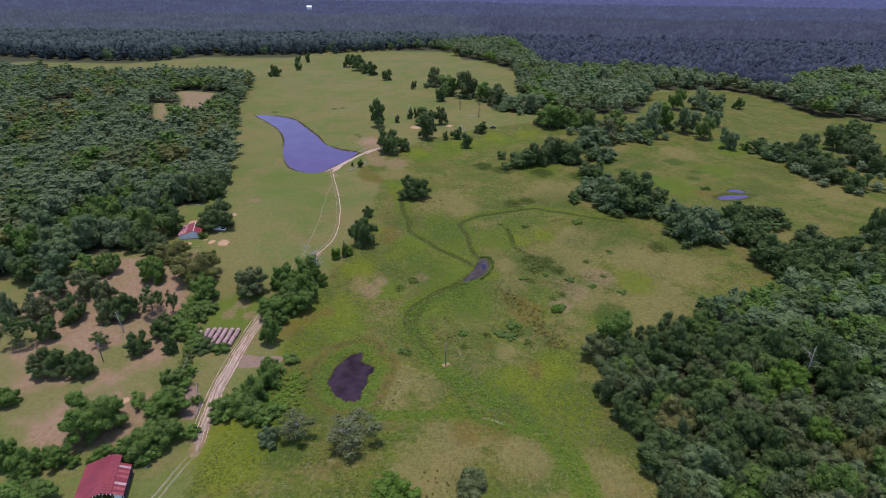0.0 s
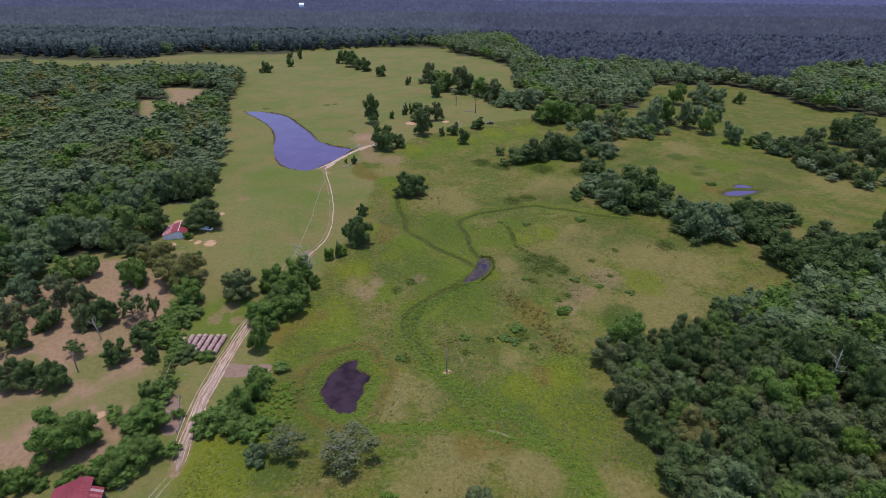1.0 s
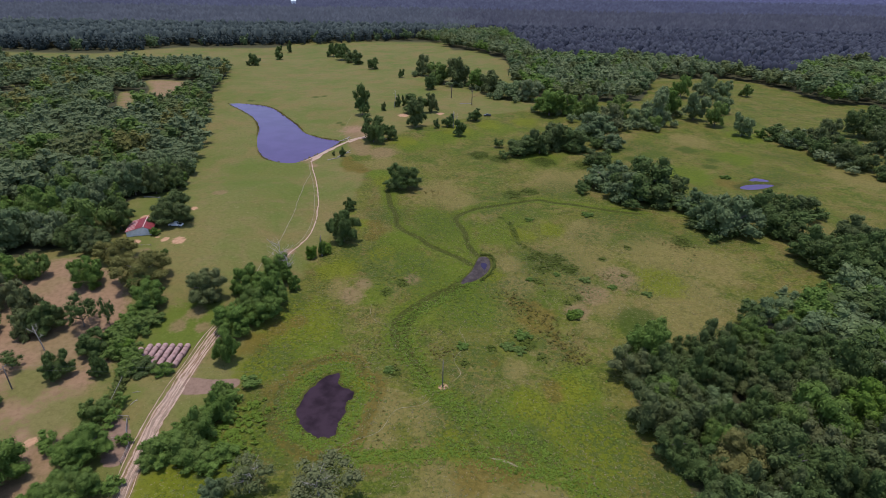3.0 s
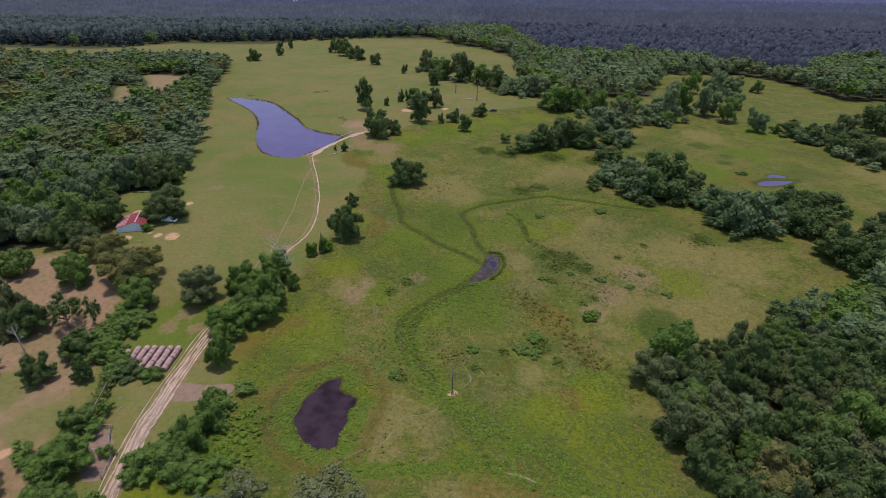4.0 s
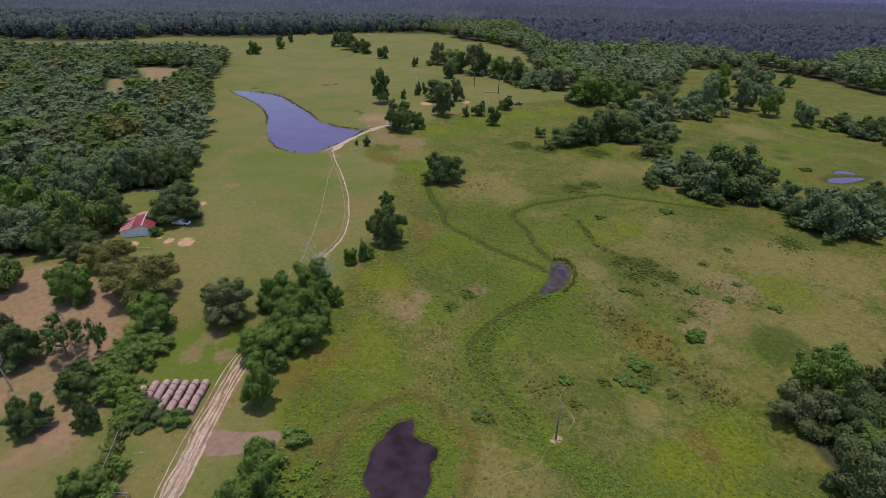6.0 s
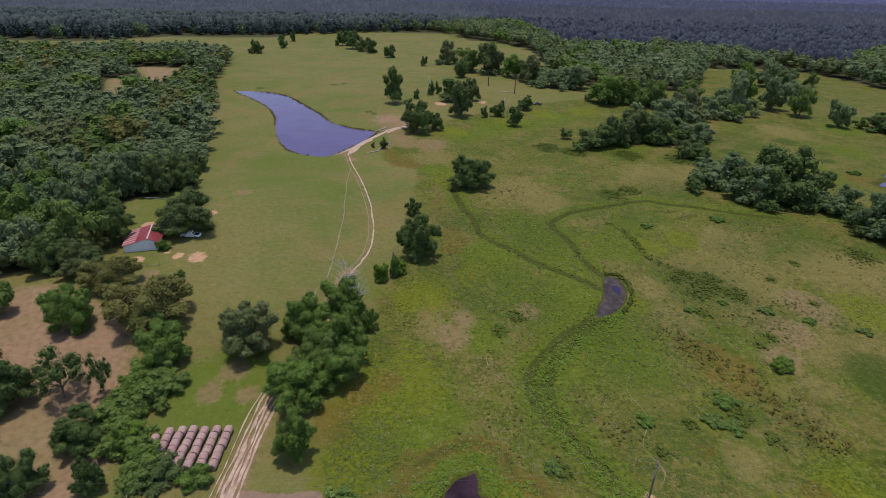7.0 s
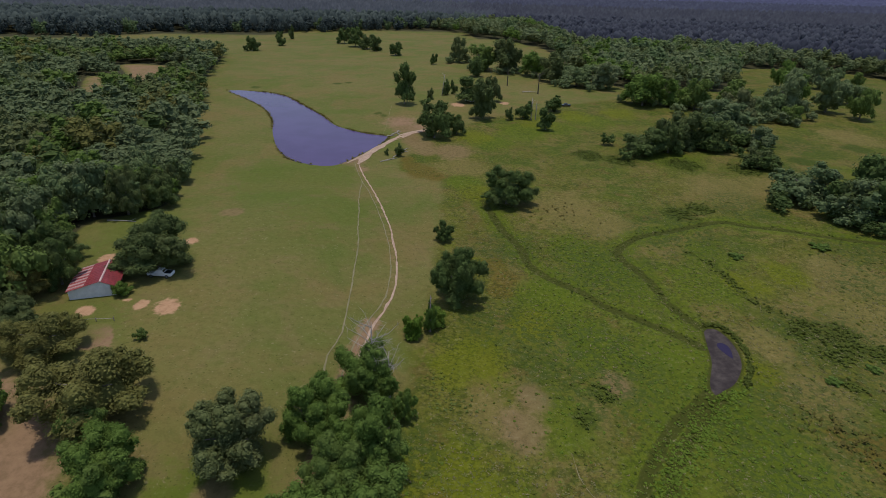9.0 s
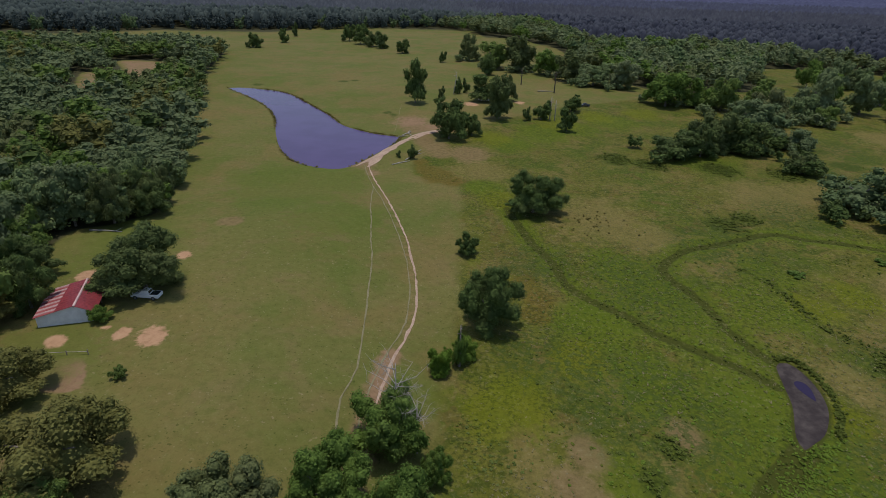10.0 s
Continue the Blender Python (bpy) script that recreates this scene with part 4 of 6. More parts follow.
POND_SHRUBS = [
    (1.0, 392.2, 2.1, 7.0), (8.5, 394.6, 4.2, 8.7), (-37.0, 436.8, 2.1, 6.0), (-27.1, 450.4, 2.5, 8.3),
    (-22.5, 452.9, 2.2, 7.7), (-51.3, 329.6, 2.0, 5.4), (-56.2, 330.0, 1.0, 2.7),
]
FAR_TREES = [
    (-189.6, 644.8, 6.0, 11.8), (-189.9, 747.8, 4.4, 8.8), (-177.6, 749.3, 3.3, 13.7), (-174.7, 687.6, 5.0, 9.6),
    (-194.7, 639.1, 2.5, 5.5), (-118.2, 714.4, 6.9, 16.8), (-104.4, 687.0, 8.7, 19.1), (-91.7, 670.5, 7.2, 14.4),
    (-82.8, 656.2, 5.5, 12.7), (-63.8, 625.7, 5.8, 10.8), (-31.6, 576.5, 3.1, 8.8), (-4.1, 518.7, 5.7, 12.5),
]
HEDGEROW = [
    (49.9, 339.7, 8.2, 11.9), (60.5, 340.2, 6.0, 13.3), (70.9, 349.6, 7.3, 15.1), (81.9, 346.5, 7.6, 15.8),
    (100.7, 377.1, 9.7, 16.8), (104.4, 351.3, 6.2, 11.1), (88.7, 320.8, 5.1, 9.5), (84.7, 286.6, 9.2, 14.9),
    (94.7, 269.4, 11.0, 19.2), (87.3, 267.0, 7.2, 12.2), (106.6, 268.8, 7.3, 13.1), (113.0, 257.4, 5.9, 10.9),
    (113.1, 240.0, 5.6, 13.5), (118.9, 232.9, 8.7, 17.3), (142.0, 247.5, 6.2, 11.8), (150.5, 249.5, 4.2, 9.2), (160.2, 253.5, 6.4, 10.0),
    (139.9, 229.3, 6.4, 11.4),
]
HEDGEROW_SOUTH = [
    (138.7, 208.4, 8.2, 13.8), (143.3, 197.2, 9.0, 18.6), (154.1, 195.1, 8.9, 19.5), (164.2, 223.0, 7.5, 11.3),
    (167.6, 193.8, 7.8, 14.2), (176.6, 218.8, 6.1, 10.4),
]
CREEK_TREES = [
    (-10.2, 589.8, 8.1, 16.6), (4.2, 549.5, 10.9, 21.4), (21.8, 540.2, 11.2, 21.1), (37.9, 524.1, 10.4, 19.3),
    (46.5, 500.0, 9.0, 15.2), (59.1, 487.0, 10.7, 16.8), (74.7, 479.7, 10.6, 16.6), (82.4, 430.3, 11.8, 16.7),
    (98.5, 429.8, 8.7, 15.1), (108.8, 422.7, 9.0, 18.8), (114.1, 392.0, 9.2, 18.4), (128.0, 421.6, 8.6, 16.9),
    (138.1, 403.9, 8.3, 13.3), (152.2, 411.3, 10.9, 21.0), (168.6, 431.9, 7.9, 19.3), (145.9, 393.7, 5.3, 9.7),
]
CLEARING_TREES = [
    (184.5, 423.2, 8.2, 19.9), (192.6, 407.1, 7.1, 18.4), (215.9, 448.7, 6.8, 13.9), (199.2, 383.0, 6.3, 14.8),
    (210.7, 380.4, 3.3, 5.5), (214.9, 359.8, 4.1, 6.9), (229.1, 507.4, 9.1, 20.0), (243.1, 503.6, 8.0, 16.6),
    (207.9, 504.8, 7.5, 20.0), (268.5, 513.2, 5.1, 11.3),
]
FIELD_HEDGE = [
    (218.4, 373.8, 8.9, 10.8), (223.3, 358.3, 7.4, 12.9), (240.9, 364.9, 8.7, 19.1), (223.8, 342.3, 7.2, 11.5),
    (227.2, 327.5, 6.9, 13.5), (231.5, 315.9, 7.7, 16.1), (235.4, 301.2, 6.7, 14.0), (246.7, 350.4, 6.6, 11.0),
]
EAST_GROVE = [
    (277.2, 384.5, 10.2, 22.5), (269.4, 349.1, 10.8, 21.4), (269.7, 332.3, 7.0, 15.3), (307.5, 411.2, 9.2, 18.4),
    (199.3, 234.8, 5.2, 20.5), (184.9, 210.3, 4.7, 13.4),
]


for x, y, r, h in OAKS_PASTURE:
    plant("full", "oak", x, y, r, h, "large dense green oak standing alone in the pasture")
for x, y, r, h in SHED_TREES:
    plant("full", "oak", x, y, r, h, "dark oak overhanging the shed roof", "shed trees")
for x, y, r, h in OLIVE_OAKS:
    plant("full", "olive", x, y, r, h, "olive-brown oak between the shed and the yard", "shed trees")
for x, y, r, h in EDGE_TREES:
    plant("full", "oak", x, y, r, h, "dark oak at the edge of the west wood", "wood edge trees")
for x, y, r, h in SHED_SHRUBS:
    plant("shrub", "green", x, y, r, h, "small green bush near the shed", "shed bushes")
for x, y, r, h in OAKS_GROVE:
    plant("full", "green", x, y, r, h, "leafy green oak in the grove over the farm road", "grove trees")
for x, y, r, h in OAK_GREY:
    plant("full", "grey", x, y, r, h, "round grey-green oak at the edge of the grove", "grove trees", 2)
for x, y, r, h in DEADTOP:
    plant("broad", "green", x, y, r, h, "green tree with bare dead branches on top")
for x, y, r, h in BUSH_BRIGHT:
    plant("shrub", "lime", x, y, r, h, "bright green bush beside a vine-covered snag")
for x, y, r, h in VINE_TREES:
    plant("full", "green", x, y, r, h, "vine-draped green tree beside the hay yard")
for x, y, r, h in VINE_SHRUBS:
    plant("shrub", random.choice(("lime", "green")), x, y, r, h * 0.72, "low tangle of bright green vines and brush")
for (x, y, r, h), leaf in zip(YARD_SHRUBS, ("oak", "green")):
    plant("shrub", leaf, x, y, r, h * 0.8, "rounded bush at the end of the hay rows")
for x, y, r, h in YARD_WOOD:
    plant("mid", random.choice(("oak", "wood", "grey", "grey", "green")), x, y, r * 0.80, h * 0.95, "rough oak crowded at the edge of the bare yard", "yard wood")
for x, y, r, h in OAKS_ORCHARD:
    plant("full", random.choice(("oak", "green", "oak")), x, y, r * 0.84, h * 0.92, "dark green oak on the bare grazed yard", "yard oaks")
for x, y, r, h in SPARSE_ORCHARD:
    plant("open", "oak", x, y, r, h, "thin tree with an open ragged crown", "yard oaks")
for x, y, r, h in HEDGE_WEST:
    plant("full", "green", x, y, r, h, "dense green tree in the hedge by the barn", "barn hedge")
for x, y, r, h in HEDGE_EAST:
    plant("shrub", "green", x, y, r, h, "dense green brush along the dirt road", "road hedge")
for x, y, r, h in PECAN:
    plant("broad", "green", x, y, r, h, "wide spreading pecan tree on grazed soil")
for x, y, r, h in SOUTH_SHRUBS:
    plant("shrub", "green", x, y, r, h, "rounded green thicket near the barn", "barn thicket")
for x, y, r, h in GREY_SHRUBS:
    plant("open" if 95 < y and r > 4 else "shrub", "grey" if r > 4 else "wood", x, y, r * 0.9, h * 0.72, "grey-green twiggy shrub in the meadow")
for x, y, r, h in BRIGHT_SHRUB:
    plant("shrub", "lime", x, y, r, h * 0.8, "bright green leafy shrub in the meadow")
for x, y, r, h in POND_TREES:
    plant("tall", "oak", x, y, r * 1.1, h * 0.95, "tall dark tree beyond the pond dam", "pond trees")
for x, y, r, h in TALL_TREE:
    plant("tall", "oak", x, y, r * 1.1, h, "tall narrow dark tree in the far pasture", "pond trees")
for x, y, r, h in POND_SHRUBS:
    plant("midshrub", "oak", x, y, r, h, "small dark bush in the far pasture", "pond trees")
for x, y, r, h in FAR_TREES:
    plant("mid", "oak", x, y, r, h, "distant round tree in the open pasture", "far pasture trees")
for x, y, r, h in HEDGEROW:
    plant("tall" if r < 5 and random.random() < 0.5 else "mid", random.choice(("oak", "oak", "wood")), x, y, r * 1.15, h * random.uniform(0.85, 1.05), "dark hedgerow tree between meadow and field", "hedgerow trees")
for x, y, r, h in HEDGEROW_SOUTH:
    plant("dense", "oak", x, y, r * 1.08, h * 0.92, "dark broad tree at the south end of the hedgerow", "hedgerow trees")
for x, y, r, h in CREEK_TREES:
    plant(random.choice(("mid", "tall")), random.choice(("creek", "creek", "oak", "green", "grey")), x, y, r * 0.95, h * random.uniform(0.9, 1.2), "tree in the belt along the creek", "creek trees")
for x, y, r, h in CLEARING_TREES:
    plant("mid", random.choice(("creek", "green")), x, y, r, h, "scattered tree at the edge of the east field", "field trees")
for x, y, r, h in FIELD_HEDGE:
    plant("mid", "oak", x, y, r, h * 0.85, "bushy tree in the hedge across the east field", "field hedge")
for x, y, r, h in EAST_GROVE:
    plant("mid", "oak", x, y, r, h * 0.85, "tall tree in the grove east of the field", "east grove")


# ---- woods ----
def fill(outline, gap, jitter, seed, view=None, holes=()):
    """Places scattered over a closed outline, about gap metres apart."""
    rng = np.random.default_rng(seed)
    lo, hi = outline.min(0), outline.max(0)
    gx, gy = np.meshgrid(np.arange(lo[0], hi[0], gap), np.arange(lo[1], hi[1], gap * 0.87))
    gx = gx + (np.arange(gx.shape[0]) % 2)[:, None] * gap / 2
    x, y = gx.ravel() + rng.uniform(-jitter, jitter, gx.size), gy.ravel() + rng.uniform(-jitter, jitter, gx.size)
    if view:
        ok = view(x, y)
        x, y = x[ok], y[ok]
    ok = inside(x, y, outline)
    for hole in holes:
        ok &= depth_in(x, y, hole) < -3.5
    return np.stack([x[ok], y[ok]], 1)


def joined_trees(name, spots, r, h, templates, material, label, seed, low=0.5, smooth=False, vary=(0.8, 1.15)):
    """Far trees in one mesh: each a crown template, turned and scaled."""
    rng = np.random.default_rng(seed)
    z = ground_height(spots[:, 0], spots[:, 1])
    pieces = []
    which = rng.integers(0, len(templates), len(spots))
    for k, (tv, tt) in enumerate(templates):
        idx = np.nonzero(which == k)[0]
        if not len(idx):
            continue
        n = len(idx)
        a = rng.uniform(0, 6.28, n)
        rr = r * rng.uniform(0.6, 1.45, n)
        hh = h * (0.45 * rr / r + 0.55) * rng.uniform(*vary, n)
        c, s = np.cos(a)[:, None], np.sin(a)[:, None]
        x = (tv[None, :, 0] * c - tv[None, :, 1] * s) * rr[:, None] + spots[idx, 0:1]
        y = (tv[None, :, 0] * s + tv[None, :, 1] * c) * rr[:, None] + spots[idx, 1:2]
        zz = (low + (1 - low) * tv[None, :, 2]) * hh[:, None] + z[idx][:, None]
        v = np.stack([x, y, zz], 2).reshape(-1, 3)
        t = (tt[None] + (np.arange(n) * len(tv))[:, None, None]).reshape(-1, 3)
        pieces.append((v, t))
    v, t = merge(pieces)
    me = mesh_of(name, v, t, material)
    me.polygons.foreach_set("use_smooth", np.full(len(t), smooth))
    tagged(new(name, me), label, "woodland", kind="stuff")


west = fill(WEST_WOOD, 8.5, 3.5, 5, lambda x, y: (x > -0.86 * y - 75) & (y > 138), WEST_GAPS)
order = np.argsort(np.hypot(west[:, 0] + 90, (west[:, 1] - 190) * 0.75))
near_west, rest_west = west[order[:70]], west[order[70:]]
for x, y in near_west:
    r = random.uniform(4.2, 6.6)
    plant("mid", random.choice(("wood", "creek", "green", "green", "creek")), float(x), float(y), r, r * random.uniform(1.7, 2.4), "dark green broadleaf tree of the west wood", "west wood trees")
WOOD_CROWNS = [seen_from_above(crown_arrays(500 + k, 18, 600, 0.055, (3, 4), core=0.80, spread=0.68, stray=0.32)) for k in range(6)]
close = rest_west[:, 1] < 330
wx, wy = rest_west[:, 0], rest_west[:, 1]
patch = np.sin(wx / 17 + 1.5 * np.sin(wy / 33)) + np.sin(wy / 21 + 1.2 * np.sin(wx / 26)) + np.random.default_rng(8).normal(0, 0.8, len(wx))
pick = np.argsort(np.argsort(patch)) / len(wx)
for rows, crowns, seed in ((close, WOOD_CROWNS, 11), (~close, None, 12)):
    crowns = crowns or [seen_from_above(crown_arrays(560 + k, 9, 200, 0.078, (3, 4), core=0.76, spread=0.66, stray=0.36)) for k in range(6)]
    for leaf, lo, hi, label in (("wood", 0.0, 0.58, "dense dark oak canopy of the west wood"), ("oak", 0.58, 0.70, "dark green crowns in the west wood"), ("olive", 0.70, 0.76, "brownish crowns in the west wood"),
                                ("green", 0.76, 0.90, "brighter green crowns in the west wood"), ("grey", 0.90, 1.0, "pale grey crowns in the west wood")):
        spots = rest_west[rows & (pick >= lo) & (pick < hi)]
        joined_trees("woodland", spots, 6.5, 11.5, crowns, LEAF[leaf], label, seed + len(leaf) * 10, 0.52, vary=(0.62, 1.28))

east = fill(EAST_WOOD, 7.4, 2.4, 6, lambda x, y: (x < 190) & (y > 60))
for gx, gy, gr in ((84, 128, 3.5), (110, 132, 6.0), (107, 125, 4.0)):
    east = east[np.hypot(east[:, 0] - gx, east[:, 1] - gy) > gr]
order = np.argsort(np.hypot(east[:, 0] - 58, east[:, 1] - 112))
FULL_CROWNS = [seen_from_above(crown_arrays(800 + k, 22, 950, 0.052, (3, 4), core=0.80, stray=0.36)) for k in range(4)]
for k, leaf in enumerate(("oak", "creek", "green", "wood")):
    joined_trees("woodland", east[order[115 + k::4]], 5.3, 11.0, FULL_CROWNS, LEAF[leaf], "dense green canopy of the east wood", 16 + k, 0.52)
for x, y in east[order[:115]]:
    r = random.uniform(3.4, 7.0)
    mix = (0.6, 2.4, 2.6, 3.0, 0.4, 1.0) if y < 104 and x > 72 else (6, 1.5, 0.7, 1.4, 0.5, 0.4)
    leaf = random.choices(("oak", "green", "grey", "creek", "lime", "olive"), mix)[0]
    plant("dense", leaf, float(x), float(y), r, (5 + r * 0.9) * random.uniform(0.75, 1.35), "dense green broadleaf tree of the east wood", "east wood trees")

for x, y, r, h in ((57.5, 101, 3.6, 7.5), (57.5, 95, 4.2, 8.5), (58.5, 88, 4.4, 9.0), (60, 81, 4.5, 9.0), (61, 74, 4.2, 8.5)):
    plant("dense", random.choice(("creek", "green", "grey")), x, y, r, h, "pale green tree at the edge of the east wood", "east wood trees")

CREEK_CROWNS = [seen_from_above(crown_arrays(650 + k, 10, 200, 0.090, (3, 4), core=0.74, spread=0.66, stray=0.50), -0.8) for k in range(5)]


seen = lambda x, y: (np.abs(x + 20) < 0.86 * y + 60) & (y < 1350)
far = fill(FAR_WOOD, 13.0, 4.5, 7, seen, [FAR_GAP])
front = np.hypot(far[:, 0] - 200, far[:, 1] - 620) < 370
deep = depth_in(far[:, 0], far[:, 1], FAR_WOOD) > 55
tone = np.random.default_rng(9).random(len(far))
PINE_LINE = [(-900, 2400), (-30, 1500), (10, 1380), (91, 1090), (129, 722), (241, 668), (300, 640), (347, 618), (510, 690), (1200, 1100)]
pine = far[:, 1] > np.interp(far[:, 0], [p[0] for p in PINE_LINE], [p[1] for p in PINE_LINE]) + 22 * np.sin(far[:, 0] / 31)
front &= ~pine
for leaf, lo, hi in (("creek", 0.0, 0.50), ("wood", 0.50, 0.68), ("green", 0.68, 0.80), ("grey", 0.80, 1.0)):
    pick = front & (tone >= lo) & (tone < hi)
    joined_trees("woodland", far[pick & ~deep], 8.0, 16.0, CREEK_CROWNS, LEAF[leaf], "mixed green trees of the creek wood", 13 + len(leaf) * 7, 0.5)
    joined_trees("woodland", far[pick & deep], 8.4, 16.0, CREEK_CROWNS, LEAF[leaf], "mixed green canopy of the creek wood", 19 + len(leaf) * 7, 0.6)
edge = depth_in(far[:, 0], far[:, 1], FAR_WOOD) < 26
for leaves, lo, hi in ((LEAF["wood"], 0.0, 0.15), (HAZY_MIXED, 0.15, 1.0)):
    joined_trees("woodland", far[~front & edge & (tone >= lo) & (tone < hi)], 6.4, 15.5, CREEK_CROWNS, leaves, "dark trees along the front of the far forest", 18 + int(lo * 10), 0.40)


def pine_top(seed, rounds):
    """The upper crown of a far forest tree: a blunt ragged cap."""
    rng = np.random.default_rng(seed)
    v, tris = [(rng.normal(0, 0.12), rng.normal(0, 0.12), 1.0)], []
    for z, q in ((0.35, 0.62), (-1.0, 1.05))[2 - rounds:]:
        turn = rng.uniform(0, 1.2)
        v += [(math.cos(a) * w, math.sin(a) * w, z + rng.normal(0, 0.12)) for a, w in zip(np.arange(5) * 1.2566 + turn, q * rng.uniform(0.75, 1.25, 5))]
    tris += [(0, 1 + k, 1 + (k + 1) % 5) for k in range(5)]
    if rounds == 2:
        for k in range(5):
            a, b = 1 + k, 1 + (k + 1) % 5
            tris += [(a, a + 5, b), (b, a + 5, b + 5)]
    return np.array(v), np.array(tris)


# each farther stand turns bluer: haze put into its canopy colour
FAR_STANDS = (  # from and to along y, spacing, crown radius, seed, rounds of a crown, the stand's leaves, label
    (560, 1000, 6.6, 3.9, 14, 2, HAZY_MIXED, HAZY_PINE, "dark mixed forest behind the pasture"),
    (1000, 1450, 8.2, 4.8, 24, 1, HAZIER_MIXED, HAZY_PINE, "dark mixed forest reaching back to the hills"),
    (1450, 2100, 11.5, 6.6, 34, 1, HAZE_BLUE_PINE, HAZE_BLUE_PINE, "distant pine forest, coloured blue-grey for haze"),
    (2100, 3500, 24.0, 15.0, 44, 1, HAZIEST_PINE, HAZIEST_PINE, "pine forest at the edge of sight, haze blue in its colour"),
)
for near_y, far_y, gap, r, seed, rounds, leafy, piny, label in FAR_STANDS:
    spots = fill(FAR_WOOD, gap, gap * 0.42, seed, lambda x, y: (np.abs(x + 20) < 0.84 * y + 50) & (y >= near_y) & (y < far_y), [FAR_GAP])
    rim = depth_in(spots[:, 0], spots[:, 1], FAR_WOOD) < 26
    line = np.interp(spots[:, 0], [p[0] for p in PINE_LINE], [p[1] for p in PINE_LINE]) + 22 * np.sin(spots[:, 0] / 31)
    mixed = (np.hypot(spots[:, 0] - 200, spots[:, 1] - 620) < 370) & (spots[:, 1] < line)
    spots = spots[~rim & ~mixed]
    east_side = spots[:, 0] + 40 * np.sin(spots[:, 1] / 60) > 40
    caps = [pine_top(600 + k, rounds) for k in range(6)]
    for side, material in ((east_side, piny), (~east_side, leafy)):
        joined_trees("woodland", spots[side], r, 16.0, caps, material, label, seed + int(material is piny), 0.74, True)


def far_ridge():
    """An added low wooded ridge, haze-blue, that closes the view behind the forest."""
    rng = np.random.default_rng(71)
    xs = np.arange(-3400, 3401, 22.0)
    crest = 62 + 12 * np.sin(xs / 620 + 0.7) + 7 * np.sin(xs / 210) + rng.normal(0, 2.0, len(xs))
    back = [(3380, 0.0 * crest), (3450, crest * 0.55), (3560, crest), (3900, crest * 0.4)]
    verts = np.stack([np.stack([xs, y + rng.normal(0, 8, len(xs)), z + 6], 1) for y, z in back]).reshape(-1, 3)
    n = len(xs)
    i = (np.arange(len(back) - 1)[:, None] * n + np.arange(n - 1)[None, :]).ravel()
    tris = np.concatenate([np.stack([i, i + 1, i + n + 1], 1), np.stack([i, i + n + 1, i + n], 1)])
    # the ridge's blue is distance haze put into the colour
    tagged(new("backdrop", mesh_of("backdrop", verts, tris, HAZIEST_PINE)), "low added wooded ridge behind the forest, coloured haze blue", "hills", kind="structure")


far_ridge()
BRUSH_CROWNS = [seen_from_above(crown_arrays(670 + k, 9, 210, 0.095, (3, 4), core=0.76, stray=0.45), -0.7) for k in range(4)]


def brush_along(rows, seed, label, per=5, leaf="creek"):
    """Low brush that closes the gaps between the trees of a belt."""
    rng = np.random.default_rng(seed)
    spots = np.array([(x + rng.normal(0, r * 0.8), y + rng.normal(0, r * 0.8)) for x, y, r, h in rows for _ in range(per)])
    joined_trees("brush", spots, 2.2 if leaf == "green" else 3.4, 3.4 if leaf == "green" else 5.5, WOOD_CROWNS[:3] if leaf == "green" else BRUSH_CROWNS, LEAF[leaf], label, seed, 0.45)


brush_along(HEDGEROW + HEDGEROW_SOUTH, 21, "dark brush closing the hedgerow", 9, "oak")
brush_along(CREEK_TREES, 22, "dark brush under the creek trees", 5)
brush_along(VINE_SHRUBS, 27, "tangled vines beside the hay rows", 4, "green")
brush_along(HEDGE_EAST, 25, "tangled brush under the road hedge", 5, "green")
brush_along(HEDGE_WEST, 26, "tangled brush under the barn hedge", 3, "green")
brush_along(FIELD_HEDGE + EAST_GROVE, 23, "dark brush along the field hedge", 5)


# ---- dead trees ----
def dead_tree(x, y, height, spread, seed, label, material=DEADWOOD, girth=0.22, forks=5, lean=(0, 0), base=0.0):
    rng = np.random.default_rng(seed)
    root = thing("dead_tree", Matrix.Translation((x, y, on_ground(x, y))), label, "dead tree")
    top = np.array([lean[0], lean[1], height])
    pieces = [tube([(0, 0, base - 0.2), top * 0.5 + np.array([0, 0, base * 0.5]), top], [girth, girth * 0.7, girth * 0.25], 6)]
    limbs = []
    for i in range(forks):
        u = rng.uniform(0.45, 0.95)
        a = 6.28 * (i + rng.uniform(-0.3, 0.3)) / forks
        p = top * u
        q = p + np.array([math.cos(a), math.sin(a), rng.uniform(0.3, 0.9)]) * spread * rng.uniform(0.3, 0.6)
        e = q + np.array([math.cos(a + rng.normal(0, 0.6)), math.sin(a + rng.normal(0, 0.6)), rng.uniform(0, 0.8)]) * spread * 0.45
        bough = [tube([p, q, e], [girth * 0.34, girth * 0.2, girth * 0.06], 5)]
        for k in range(11):
            s = p + (q - p) * rng.uniform(0.4, 1) if k < 4 else q + (e - q) * rng.uniform(0, 1)
            f = s + unit(rng.normal(0, 1, 3) + np.array([0, 0, 0.4])) * spread * 0.3
            bough.append(tube([s, (s + f) / 2 + rng.normal(0, 0.05, 3), f], [girth * 0.11, girth * 0.07, girth * 0.03], 3))
        limbs.append(bough)
    new("trunk", mesh_of("trunk", *merge(pieces), material)).parent = root
    for bough in limbs:
        new("branch", mesh_of("branch", *merge(bough), material)).parent = root
    return root


